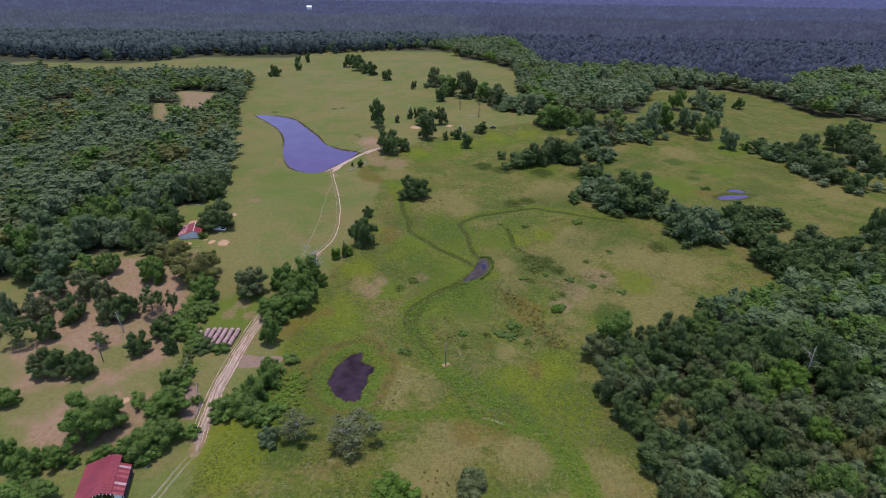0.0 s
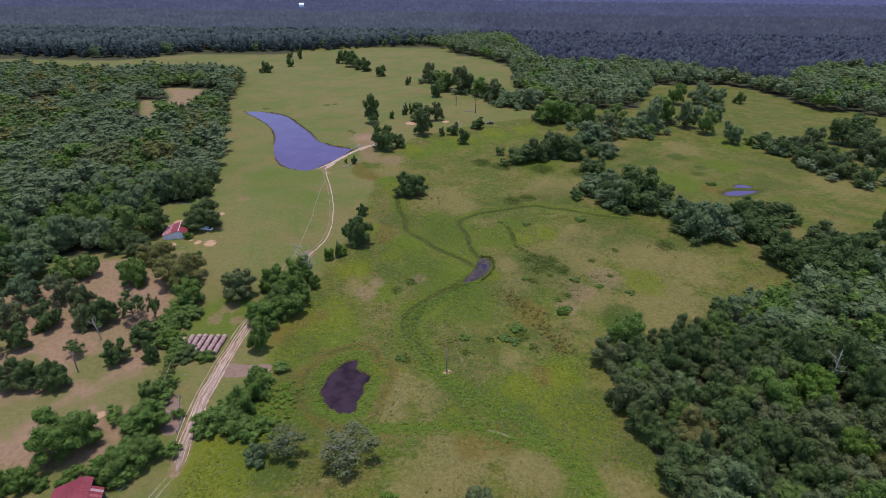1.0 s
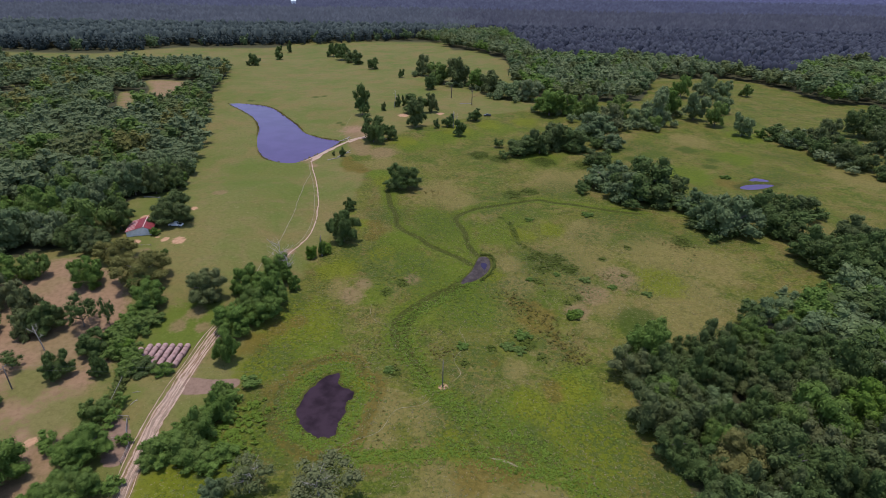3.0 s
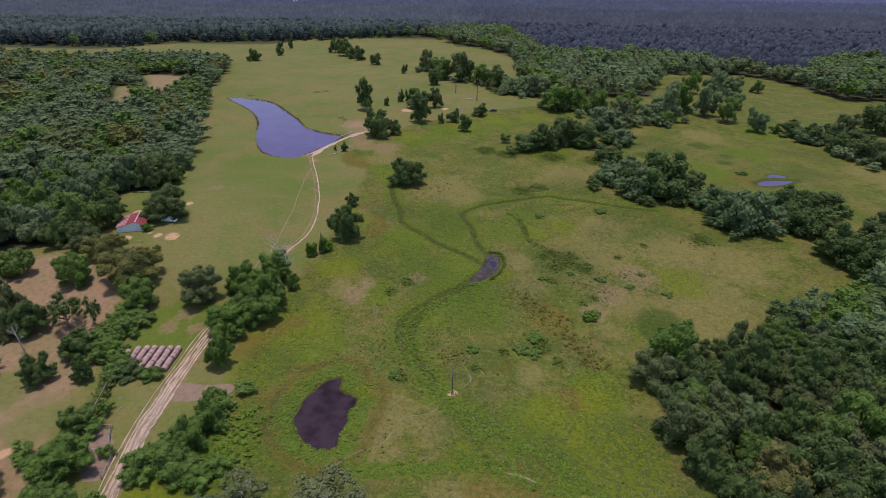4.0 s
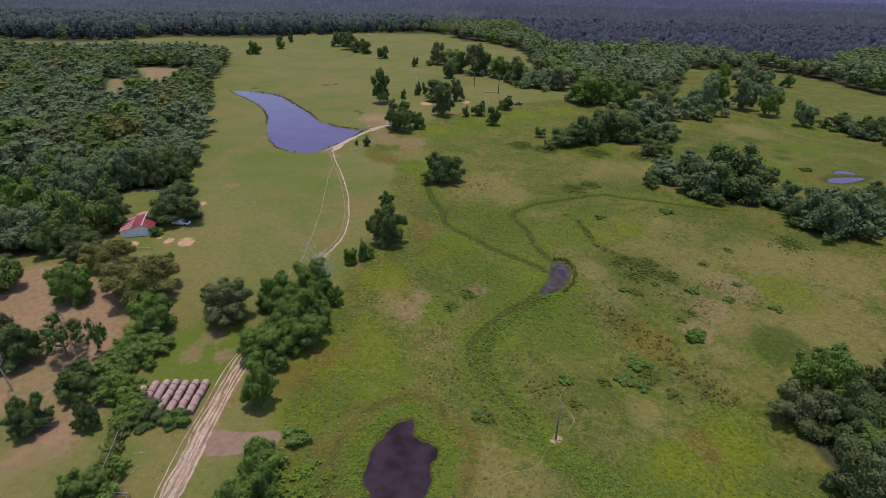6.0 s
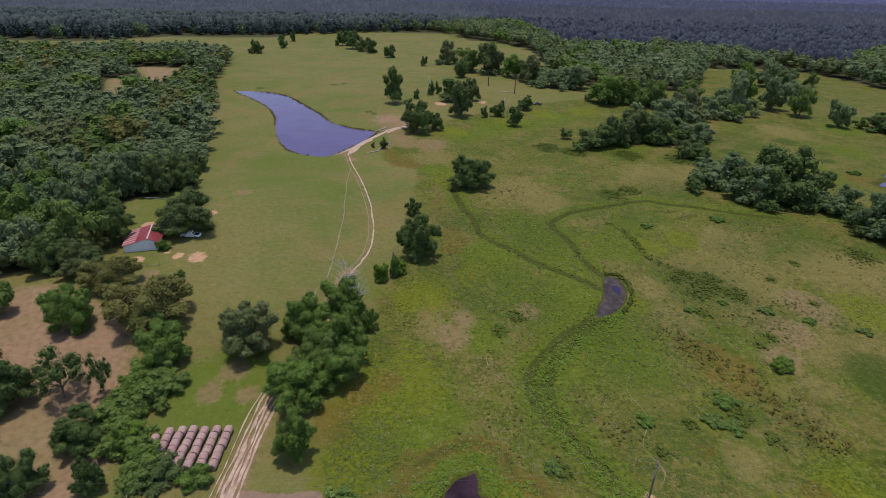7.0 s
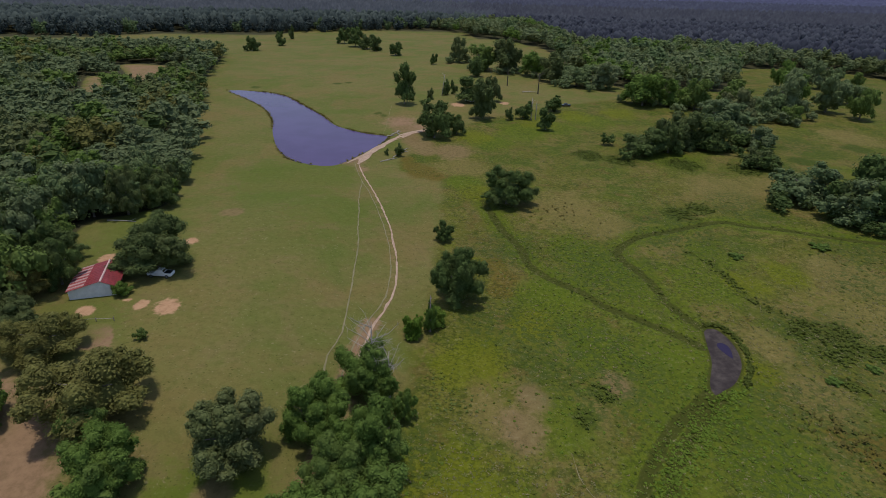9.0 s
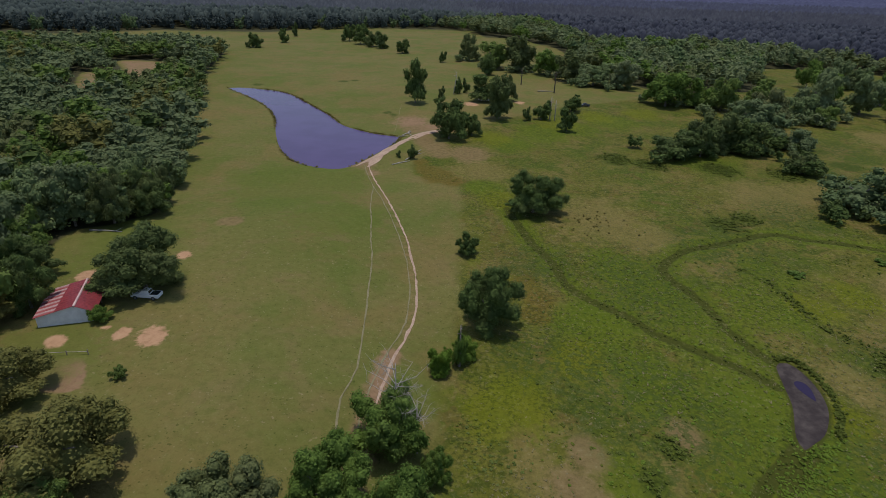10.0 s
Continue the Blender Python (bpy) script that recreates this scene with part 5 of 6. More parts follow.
dead_tree(-51.5, 195.0, 12.5, 5.0, 1, "bare bleached branches rising from a green tree", girth=0.22, forks=13)
dead_tree(-48.5, 191.5, 9.5, 3.6, 2, "bare grey branches beside a green tree", girth=0.18, forks=11)
dead_tree(-105, 152.5, 8.0, 3.0, 3, "bare grey dead tree on the grazed yard", girth=0.17, forks=4, lean=(-1.0, 0))
dead_tree(13.5, 484, 10.0, 2.6, 4, "tall dead snag in the far pasture", SNAG, 0.36, 6)
dead_tree(28.4, 458, 12.0, 4.0, 5, "tall forked dead snag in the far pasture", SNAG, 0.38, 6)
dead_tree(12.5, 394, 11.0, 1.6, 6, "bleached dead trunk beside the pond trees", DEADWOOD, 0.30, 6)
dead_tree(14.6, 393, 9.5, 1.4, 7, "bleached dead trunk beside the pond trees", DEADWOOD, 0.26, 5)
dead_tree(-30.0, 448, 12.0, 2.0, 8, "thin dead tree in the far pasture", DEADWOOD, 0.3, 3, (1.5, 0))
dead_tree(-37.0, 107.5, 6.5, 3.6, 9, "grey twiggy dead branches over a shrub", girth=0.14, forks=8)
dead_tree(-22.5, 104.5, 7.0, 4.2, 10, "grey twiggy dead branches over a shrub", girth=0.16, forks=10)
dead_tree(110, 133, 13.0, 3.4, 11, "white bare tree standing in the east wood", girth=0.22, forks=5)
dead_tree(158.5, 205, 15.0, 3.0, 12, "white bare tree in the hedgerow", girth=0.25, forks=4)
plant("shrub", "green", -41.3, 211.6, 1.3, 7.0, "vines climbing a dead trunk")
snag = dead_tree(-41.3, 211.4, 8.5, 0.6, 13, "dead trunk wrapped in vines at the meadow edge", POLEWOOD, 0.3, 2)


# ---- buildings ----
def sheets(corners, count, materials, parent, thick=0.03, label=""):
    """A roof slope of corrugated sheets laid side by side from the first corner to the second, each with a rib along its edge."""
    a, b, c, d = (Vector(p) for p in corners)
    up = (b - a).cross(d - a).normalized()
    up = up if up.z > 0 else -up
    run = (b - a).length / count
    for k in range(count):
        p, q = a.lerp(b, k / count), d.lerp(c, k / count)
        p2, q2 = a.lerp(b, (k + 1) / count), d.lerp(c, (k + 1) / count)
        w = (p2 - p) / run
        profile = [(0, thick), (0.05, thick + 0.045), (0.10, thick), (run / 2 - 0.04, thick), (run / 2, thick + 0.03), (run / 2 + 0.04, thick), (run - 0.004, thick), (run - 0.004, 0), (0, 0)]
        bm = bmesh.new()
        rows = [[bm.verts.new(s + w * u + up * z) for u, z in profile] for s in (p, q)]
        n = len(profile)
        bm.faces.new(rows[0])
        bm.faces.new(rows[1][::-1])
        for i in range(n):
            j = (i + 1) % n
            bm.faces.new((rows[0][j], rows[0][i], rows[1][i], rows[1][j]))
        bmesh.ops.recalc_face_normals(bm, faces=bm.faces[:])
        part("roof_sheet", bm, materials[k % len(materials)], parent, label)


def wall_panel(parent, outline, axis, at, thick, material, label=""):
    """An upright wall with the given outline (along, up), square to x or y."""
    bm = bmesh.new()
    rows = []
    for side in (-thick / 2, thick / 2):
        rows.append([bm.verts.new((u, at + side, z) if axis == "y" else (at + side, u, z)) for u, z in outline])
    bm.faces.new(rows[0])
    bm.faces.new(rows[1][::-1])
    n = len(outline)
    for i in range(n):
        j = (i + 1) % n
        bm.faces.new((rows[0][j], rows[0][i], rows[1][i], rows[1][j]))
    bmesh.ops.recalc_face_normals(bm, faces=bm.faces[:])
    return part("wall", bm, material, parent, label)


def shed():
    z = on_ground(-110, 220)
    root = thing("shed", Matrix.Translation((-106.6, 216.0, z - 0.1)) @ Matrix.Rotation(radians(15.4), 4, "Z"),
                 "white sheet-metal shed with a red gable roof", "shed")
    left, mid, right, long, low, top = -6.0, -3.0, 2.7, 9.4, 2.1, 3.5
    o = 0.3
    slope = lambda x: top + (low - top) * (x / left) if x < 0 else top - 0.52 * x
    sheets([(left - o, -o, slope(left) - 0.06), (left - o, long + o, slope(left) - 0.06), (mid, long + o, slope(mid)), (mid, -o, slope(mid))], 14, (ROOF_FADED, ROOF_PALE), root, 0.03, "faded striped roof sheet")
    sheets([(mid, -o, slope(mid) + 0.03), (mid, long + o, slope(mid) + 0.03), (0, long + o, top + 0.03), (0, -o, top + 0.03)], 12, (ROOF_RED,), root)
    sheets([(0, -o, top + 0.03), (0, long + o, top + 0.03), (right + o, long + o, slope(right + o)), (right + o, -o, slope(right + o))], 12, (ROOF_RED,), root)
    ridge = bmesh.new()
    bmesh.ops.create_cone(ridge, cap_ends=True, segments=8, radius1=0.2, radius2=0.2, depth=long + 2 * o,
                          matrix=Matrix.Translation((0, long / 2, top + 0.0)) @ Matrix.Rotation(radians(90), 4, "X"))
    part("ridge_cap", ridge, ROOF_TRIM, root, "pale metal ridge cap")
    wall_panel(root, [(left, 0), (right - 0.4, 0), (right - 0.4, slope(right) - 0.08), (0, top - 0.08), (left, low - 0.12)], "y", 0.05, 0.1, WALL_SHEET)
    wall_panel(root, [(left, 0), (right - 0.4, 0), (right - 0.4, slope(right) - 0.08), (0, top - 0.08), (left, low - 0.12)], "y", long - 0.05, 0.1, WALL_SHEET)
    wall_panel(root, [(0.11, 0), (long - 0.11, 0), (long - 0.11, low - 0.15), (0.11, low - 0.15)], "x", left + 0.05, 0.1, WALL_SHEET)
    # near-black panel stands in for the shaded inside of the open side
    wall_panel(root, [(0.11, 0), (long * 0.35, 0), (long * 0.35, slope(right) - 0.12), (0.11, slope(right) - 0.12)], "x", right - 0.45, 0.08, WALL_SHADE, "wall coloured near-black for the shade of the open side")
    for y in (3.5, 6.2, long - 0.2):
        part("post", box((0.14, 0.14, slope(right) - 0.1), (right - 0.4, y, (slope(right) - 0.1) / 2)), POLEWOOD, root)


def barn():
    z = on_ground(-76, 91)
    root = thing("barn", Matrix.Translation((-74.2, 85.2, z - 0.1)) @ Matrix.Rotation(radians(15.8), 4, "Z"),
                 "open pole barn with a dark red sheet roof", "barn")
    left, mid, right, long, top = -6.1, 1.9, 4.1, 11.6, 4.9
    low, seam, eave = 3.0, 4.15, 2.7
    sheets([(left, 0, low), (left, long, low), (0, long, top), (0, 0, top)], 14, (ROOF_RED,), root)
    sheets([(0, 0, top), (0, long, top), (mid, long, seam), (mid, 0, seam)], 14, (ROOF_RED,), root)
    sheets([(mid - 0.15, 0.2, seam - 0.1), (mid - 0.15, long - 2.2, seam - 0.1), (right, long - 2.2, eave), (right, 0.2, eave)], 13, (ROOF_FADED, ROOF_RED, ROOF_FADED, ROOF_RED, ROOF_PALE, ROOF_RED, ROOF_RED), root, 0.03, "rust-streaked lean-to roof sheet")
    for x, h in ((left + 0.3, low), (left / 2, (low + top) / 2), (0, top), (mid, seam), (right - 0.3, eave)):
        for y in (0.4, long / 2, long - 2.5):
            part("post", box((0.2, 0.2, h - 0.15), (x, y, (h - 0.15) / 2 + 0.0)), POLEWOOD, root)
    wall_panel(root, [(mid + 0.2, 0), (right - 0.1, 0), (right - 0.1, eave - 0.1), (mid + 0.2, seam - 0.3)], "y", 0.6, 0.08, WALL_SHEET, "white sheet gable wall")
    # wall shade below the eave is painted as a near-black colour
    wall_panel(root, [(0.7, 0), (long - 2.4, 0), (long - 2.4, eave - 0.25), (0.7, eave - 0.25)], "x", right - 0.35, 0.08, WALL_SHADE, "side wall coloured near-black for its shade")
    wall_panel(root, [(left + 0.2, 0), (mid, 0), (mid, seam - 0.2), (0, top - 0.2), (left + 0.2, low - 0.2)], "y", long - 0.4, 0.08, WALL_SHADE, "near-black back wall")
    for k in range(12):
        x = left + 0.3 + k * (mid - left - 0.3) / 11
        h = low + (top - low) * (x - left) / -left if x < 0 else top + (seam - top) * x / mid
        part("rafter_end", box((0.12, 0.25, 0.2), (x, -0.06, h - 0.16)), WALL_SHEET, root)


shed()
barn()


# ---- hay yard ----
def hay_bale(m):
    root = thing("hay_bale", m, "weathered round hay bale in a long row", "hay bale", "hay rows")
    bm = bmesh.new()
    bmesh.ops.create_cone(bm, cap_ends=True, segments=20, radius1=0.74, radius2=0.74, depth=1.44, matrix=Matrix.Rotation(radians(90), 4, "X"))
    rims = [e for e in bm.edges if abs(abs(e.verts[0].co.y) - 0.72) < 0.01 and abs(abs(e.verts[1].co.y) - 0.72) < 0.01 and e.verts[0].co.y * e.verts[1].co.y > 0]
    bmesh.ops.bevel(bm, geom=rims, offset=0.13, segments=3, affect="EDGES", profile=0.6)
    for v in bm.verts:
        v.co *= 1 + 0.035 * noise.noise(v.co * 3.1)
        if v.co.z < -0.6:
            v.co.z = -0.6 - (abs(v.co.z) - 0.6) * 0.4
    part("body", bm, HAY, root)
    for y in (-0.728, 0.728):
        ring = bmesh.new()
        bmesh.ops.create_cone(ring, cap_ends=True, segments=16, radius1=0.50, radius2=0.46, depth=0.05, matrix=Matrix.Translation((0, y, 0.0)) @ Matrix.Rotation(radians(90 if y < 0 else -90), 4, "X"))
        part("end", ring, HAY_FACE, root, "rolled straw end")
    return root


first = None
for row, (x0, y0, count) in enumerate(((-79.4, 152.4, 3), (-77.5, 153.8, 5), (-75.6, 154.2, 6), (-73.7, 154.3, 6), (-71.7, 154.2, 6), (-69.8, 154.4, 6), (-67.8, 154.4, 6))):
    for k in range(count):
        x, y = x0 + random.uniform(-0.1, 0.1) - 0.03 * k, y0 - 1.5 * k + random.uniform(-0.05, 0.05)
        m = Matrix.Translation((x, y, on_ground(x, y, 0.62))) @ Matrix.Rotation(random.uniform(-0.06, 0.06), 4, "Z") @ Matrix.Rotation(0, 4, "Y")
        if first is None:
            first = hay_bale(m)
        else:
            copy_thing(first, m)


# ---- pen, fences, fallen wood ----
def fence(points, label, rails=3, post=1.25, gap=2.2, group="pen fence"):
    """A rail fence along points: posts and rails, each a part."""
    line = smooth_line(points, gap)
    root = thing("fence", Matrix.Translation((line[0][0], line[0][1], on_ground(*line[0]))), label, "fence", group)
    base = Vector((line[0][0], line[0][1], on_ground(*line[0])))
    tops = []
    for p in line:
        at = Vector((p[0], p[1], on_ground(*p))) - base
        tops.append(at)
        h = post * random.uniform(0.9, 1.1)
        new("post", mesh_of("post", *tube([at + Vector((0, 0, -0.2)), at + Vector((0.03, 0, h))], [0.08, 0.07], 6), POLEWOOD)).parent = root
    for p, q in zip(tops, tops[1:]):
        for k in range(rails):
            z = Vector((0, 0, post * (k + 0.8) / (rails + 0.2)))
            new("rail", mesh_of("rail", *tube([p + z, (p + q) / 2 + z + Vector((0, 0, random.uniform(-0.05, 0.03))), q + z], [0.045, 0.045, 0.045], 5), DEADWOOD)).parent = root
    return root


fence([(-75.5, 127.3), (-70.3, 127.3)], "weathered wooden rail fence of a cattle pen")
fence([(-70.3, 126.5), (-68.5, 122.5), (-66.2, 119), (-65.6, 114)], "weathered wooden rail fence of a cattle pen")
fence([(-74.5, 120.8), (-67.3, 120.6)], "weathered wooden rail fence across a cattle pen", 2)
fence([(-79.5, 146), (-78.6, 141), (-77.6, 135.5), (-76.8, 131)], "low wire-and-post fence grown over with weeds", 2, 1.1, 2.8, "yard fence")
fence([(-109.5, 205.4), (-107, 206.6), (-100.4, 207.2)], "old post fence at the edge of a dirt lot", 1, 0.9, 2.6, "yard fence")


def fallen_log(x, y, length, yaw, thick, label, twigs=3):
    rng = np.random.default_rng(int(abs(x * 13 + y)))
    root = thing("fallen_log", Matrix.Translation((x, y, on_ground(x, y))) @ Matrix.Rotation(radians(yaw), 4, "Z"), label, "log")
    new("log", mesh_of("log", *tube([(-length / 2, 0, thick), (0, 0.1 * length * 0.3, thick), (length / 2, 0, thick * 0.8)], [thick, thick * 0.8, thick * 0.4], 7), POLEWOOD if thick > 0.4 else DEADWOOD)).parent = root
    for k in range(twigs):
        u = rng.uniform(-0.2, 0.45) * length
        e = np.array([u, 0, thick]) + np.array([rng.uniform(0.2, 0.6), rng.choice((-1, 1)) * rng.uniform(0.4, 0.8), 0.15]) * length * 0.3
        new("branch", mesh_of("branch", *tube([(u, 0, thick), (np.array([u, 0, thick]) + e) / 2, e], [thick * 0.4, thick * 0.3, thick * 0.1], 5), DEADWOOD)).parent = root


fallen_log(-120.7, 253.6, 7.5, -4, 0.2, "long pale log lying at the edge of the wood", 1)
for x, y, length, yaw in ((-54, 364, 7, 60), (-52.5, 362, 6, 110), (-55, 360, 5, 20), (-53, 367, 5, 85)):
    fallen_log(x, y, length, yaw, 0.22, "bleached branches heaped beside the pond")
for x, y, length, yaw in ((-51, 332, 11, 62), (-55, 324, 8, 40), (-49, 338, 6, 75)):
    fallen_log(x, y, length, yaw, 0.2, "bleached trunk fallen below the dam")
fallen_log(-72, 133, 2.4, 70, 0.08, "grey dead branch lying in the grass")
fallen_log(-73, 136.5, 1.8, 10, 0.07, "grey dead branch lying in the grass")
fallen_log(-122, 172, 5.0, 20, 0.16, "pale dead branch on bare ground")
fallen_log(-70.5, 97.5, 2.0, 60, 0.12, "pale broken branch by the barn hedge")
fallen_log(24, 462, 9, 5, 0.28, "dark fallen trunk beside a snag", 1)
fallen_log(-31, 362, 4, 30, 0.6, "pale brush pile under the dam trees", 4)


# ---- poles and wires ----
def utility_pole(x, y, height, label, arm=True):
    root = thing("utility_pole", Matrix.Translation((x, y, on_ground(x, y))), label, "utility pole", "power line poles")
    new("pole", mesh_of("pole", *tube([(0, 0, -0.3), (0, 0, height * 0.5), (0, 0, height)], [0.16, 0.14, 0.11], 10), POLEWOOD)).parent = root
    if arm:
        arm_bar = part("crossarm", box((0.12, 1.9, 0.14), (0.0, 0, height - 0.5), 0.02), POLEWOOD, root)
        for y2 in (-0.85, 0.85):
            part("insulator", box((0.09, 0.09, 0.18), (0, y2, height - 0.34), 0.02), WIRE, arm_bar, "grey insulator")
    return root


POLES = [(-103.4, 137.1, 7.0), (2.1, 140.8, 8.5), (118, 145, 13.0)]
utility_pole(*POLES[0], "dark wooden utility pole on the grazed yard")
utility_pole(*POLES[1], "dark wooden utility pole on a bare patch in the meadow")
for y2 in (-0.85, 0.85):
    a, b = POLES[0], POLES[1]
    za, zb = on_ground(a[0], a[1], a[2] - 0.2), on_ground(b[0], b[1], b[2] - 0.2)
    pts = [(a[0] + (b[0] - a[0]) * u, a[1] + (b[1] - a[1]) * u + y2, za + (zb - za) * u - 4 * 1.8 * u * (1 - u)) for u in np.linspace(0, 1, 24)]
    tagged(new("power_wire", mesh_of("power_wire", *tube(pts, [0.006] * 24, 4), WIRE)), "thin sagging power wire between wooden poles", "wire", "power wires")


# ---- far buildings ----
def far_building(x, y, length, width, height, yaw, label, category="building"):
    z = on_ground(x, y)
    root = thing("far_building", Matrix.Translation((x, y, z)) @ Matrix.Rotation(radians(yaw), 4, "Z"), label, category)
    part("wall", box((length, width, height), (0, 0, height / 2)), WALL_SHEET, root)
    bm = bmesh.new()
    rows = [[bm.verts.new((s * (length / 2 + 0.5), u * (width / 2 + 0.5), height + z2)) for u, z2 in ((-1, 0.02), (0, width * 0.14), (1, 0.02))] for s in (-1, 1)]
    bm.faces.new(rows[0])
    bm.faces.new(rows[1][::-1])
    for i in range(3):
        j = (i + 1) % 3
        bm.faces.new((rows[0][j], rows[0][i], rows[1][i], rows[1][j]))
    bmesh.ops.recalc_face_normals(bm, faces=bm.faces[:])
    part("roof", bm, WHITE_PAINT, root, "pale metal roof")


far_building(-690, 2145, 60, 26, 20, 8, "long white building among far trees")
far_building(-752, 2126, 30, 22, 20, -10, "white building among far trees")
far_building(-366, 1610, 12, 26, 20, 15, "pale narrow building in the far forest")
far_building(-612, 835, 14, 9, 13, 20, "pale roofed house in the far wood")


# ---- vehicles ----
def profile_block(points, width, inset=0.0):
    """A block from a side profile (along y, up z), narrowed towards the top."""
    bm = bmesh.new()
    zmax = max(p[1] for p in points)
    rows = []
    for s in (-1, 1):
        rows.append([bm.verts.new((s * (width / 2 - inset * p[1] / zmax), p[0], p[1])) for p in points])
    bm.faces.new(rows[0])
    bm.faces.new(rows[1][::-1])
    n = len(points)
    for i in range(n):
        j = (i + 1) % n
        bm.faces.new((rows[0][j], rows[0][i], rows[1][i], rows[1][j]))
    bmesh.ops.recalc_face_normals(bm, faces=bm.faces[:])
    bmesh.ops.bevel(bm, geom=bm.edges[:], offset=0.05, segments=2, affect="EDGES", profile=0.6)
    return bm


def pickup(x, y, yaw, paint, label):
    root = thing("pickup_truck", Matrix.Translation((x, y, on_ground(x, y))) @ Matrix.Rotation(radians(yaw), 4, "Z"), label, "truck")
    part("body", profile_block([(-2.6, 0.45), (2.6, 0.45), (2.65, 0.95), (1.2, 1.1), (-2.6, 1.1)], 1.85), paint, root)
    part("cab", profile_block([(-0.9, 1.08), (1.15, 1.08), (0.5, 1.72), (-0.7, 1.74)], 1.72, 0.18), paint, root)
    part("windscreen", profile_block([(1.05, 1.12), (1.12, 1.14), (0.58, 1.66), (0.5, 1.64)], 1.5, 0.15), DARK_GLASS, root, "dark windscreen")
    part("rear_window", profile_block([(-0.94, 1.2), (-0.86, 1.2), (-0.72, 1.64), (-0.8, 1.64)], 1.4, 0.15), DARK_GLASS, root, "dark rear window")
    part("bed_floor", box((1.5, 1.5, 0.03), (0, -1.75, 1.11)), DARK_GLASS, root, "dark load bed")
    for sx in (-1, 1):
        for sy in (-1.65, 1.75):
            wheel = bmesh.new()
            bmesh.ops.create_cone(wheel, cap_ends=True, segments=16, radius1=0.38, radius2=0.38, depth=0.26,
                                  matrix=Matrix.Translation((sx * 0.85, sy, 0.38)) @ Matrix.Rotation(radians(90), 4, "Y"))
            tyre = part("wheel", wheel, TYRE, root)
            rim = bmesh.new()
            bmesh.ops.create_cone(rim, cap_ends=True, segments=12, radius1=0.22, radius2=0.20, depth=0.28,
                                  matrix=Matrix.Translation((sx * 0.86, sy, 0.38)) @ Matrix.Rotation(radians(90), 4, "Y"))
            part("rim", rim, WIRE, tyre, "grey metal rim")


pickup(-98.8, 224.6, 84, WHITE_PAINT, "white pickup truck parked in the shade under an oak")
pickup(37.5, 425, 95, plain("dark_truck_paint", (0.05, 0.05, 0.055), (0.08, 0.08, 0.085), 1.0, 0.35), "dark pickup truck parked beside far pasture trees")
pickup(-15, 432, 60, WHITE_PAINT, "white truck parked under far pasture trees")


# ---- meadow plants ----
def scatter(name, count, box4, keep, size, blades, material, label, seed, flat=0.3):
    """Many small tufts, each a few folded blades, in one mesh."""
    rng = np.random.default_rng(seed)
    x, y = rng.uniform(box4[0], box4[1], count), rng.uniform(box4[2], box4[3], count)
    ok = keep(x, y, rng)
    x, y = x[ok], y[ok]
    n = len(x)
    z = ground_height(x, y)
    p = np.repeat(np.stack([x, y, z], 1), blades, 0)
    s = np.repeat(size * rng.uniform(0.5, 1.6, n), blades)
    a = rng.uniform(0, 6.28, len(p))
    out = np.stack([np.cos(a), np.sin(a), np.zeros(len(p))], 1)
    side = np.stack([-np.sin(a), np.cos(a), np.zeros(len(p))], 1)
    up = np.array([0, 0, 1.0])
    s = s[:, None]
    base = p + out * s * rng.uniform(0, 0.4, (len(p), 1))
    tip = base + out * s * rng.uniform(0.6, 1.2, (len(p), 1)) + up * s * flat * rng.uniform(0.6, 1.3, (len(p), 1))
    mid = (base + tip) / 2 + up * s * 0.10
    v = np.stack([base, mid + side * s * 0.32, tip, mid - side * s * 0.32], 1).reshape(-1, 3)
    b = np.arange(len(p))[:, None] * 4
    t = np.concatenate([b + np.array([[0, 2, 1]]), b + np.array([[0, 3, 2]])])
    tagged(new(name, mesh_of(name, v, t, material)), label, "plants", kind="stuff")


def off_track(x, y):
    ok = depth_in(x, y, MUCK) < -0.5
    for outline in (MIRE, POOL):
        ok &= depth_in(x, y, outline) < -0.5
    ok &= line_distance(x, y, ROAD[::3]) > 3.0
    return ok & ~inside(x, y, EAST_WOOD)


def meadow_keep(x, y, rng):
    patch = np.sin(x / 7.3 + 1.2 * np.sin(y / 9.1)) * np.sin(y / 6.7 + 1.1 * np.sin(x / 11.3)) + 0.7 * np.sin(x / 23 + y / 17)
    chance = (0.35 + 0.35 * patch) * ease(-3, 10, depth_in(x, y, MEADOW)) * (1 - 0.6 * ease(210, 300, y))
    return off_track(x, y) & (rng.random(len(x)) < chance)


def creek_keep(x, y, rng):
    d = np.minimum(line_distance(x, y, CREEK), line_distance(x, y, CREEK_ARM))
    d = np.minimum(d, np.abs(line_distance(x, y, MUCK, True) - 1.5))
    return (rng.random(len(x)) < np.exp(-(d / 3.0) ** 2)) & off_track(x, y)


CREEK_GREEN = leaf_material("creek_plant_leaves", (0.082, 0.138, 0.014), (0.150, 0.208, 0.030), (0.116, 0.174, 0.023), 0.2)
scatter("meadow_weeds", 110000, (-58, 200, 76, 340), meadow_keep, 0.24, 3, WEED, "scattered green weeds over the meadow", 41)
scatter("meadow_weeds", 60000, (-45, 75, 76, 265), creek_keep, 0.40, 4, CREEK_GREEN, "lush green reeds along the creek and mud pool", 42)
scatter("dry_grass", 40000, (-58, 160, 76, 300), meadow_keep, 0.26, 3, DRY, "pale dry grass tufts over the meadow", 43)


def wash_keep(x, y, rng):
    return rng.random(len(x)) < np.exp(-((line_distance(x, y, WASH) - 1) / 2.5) ** 2)


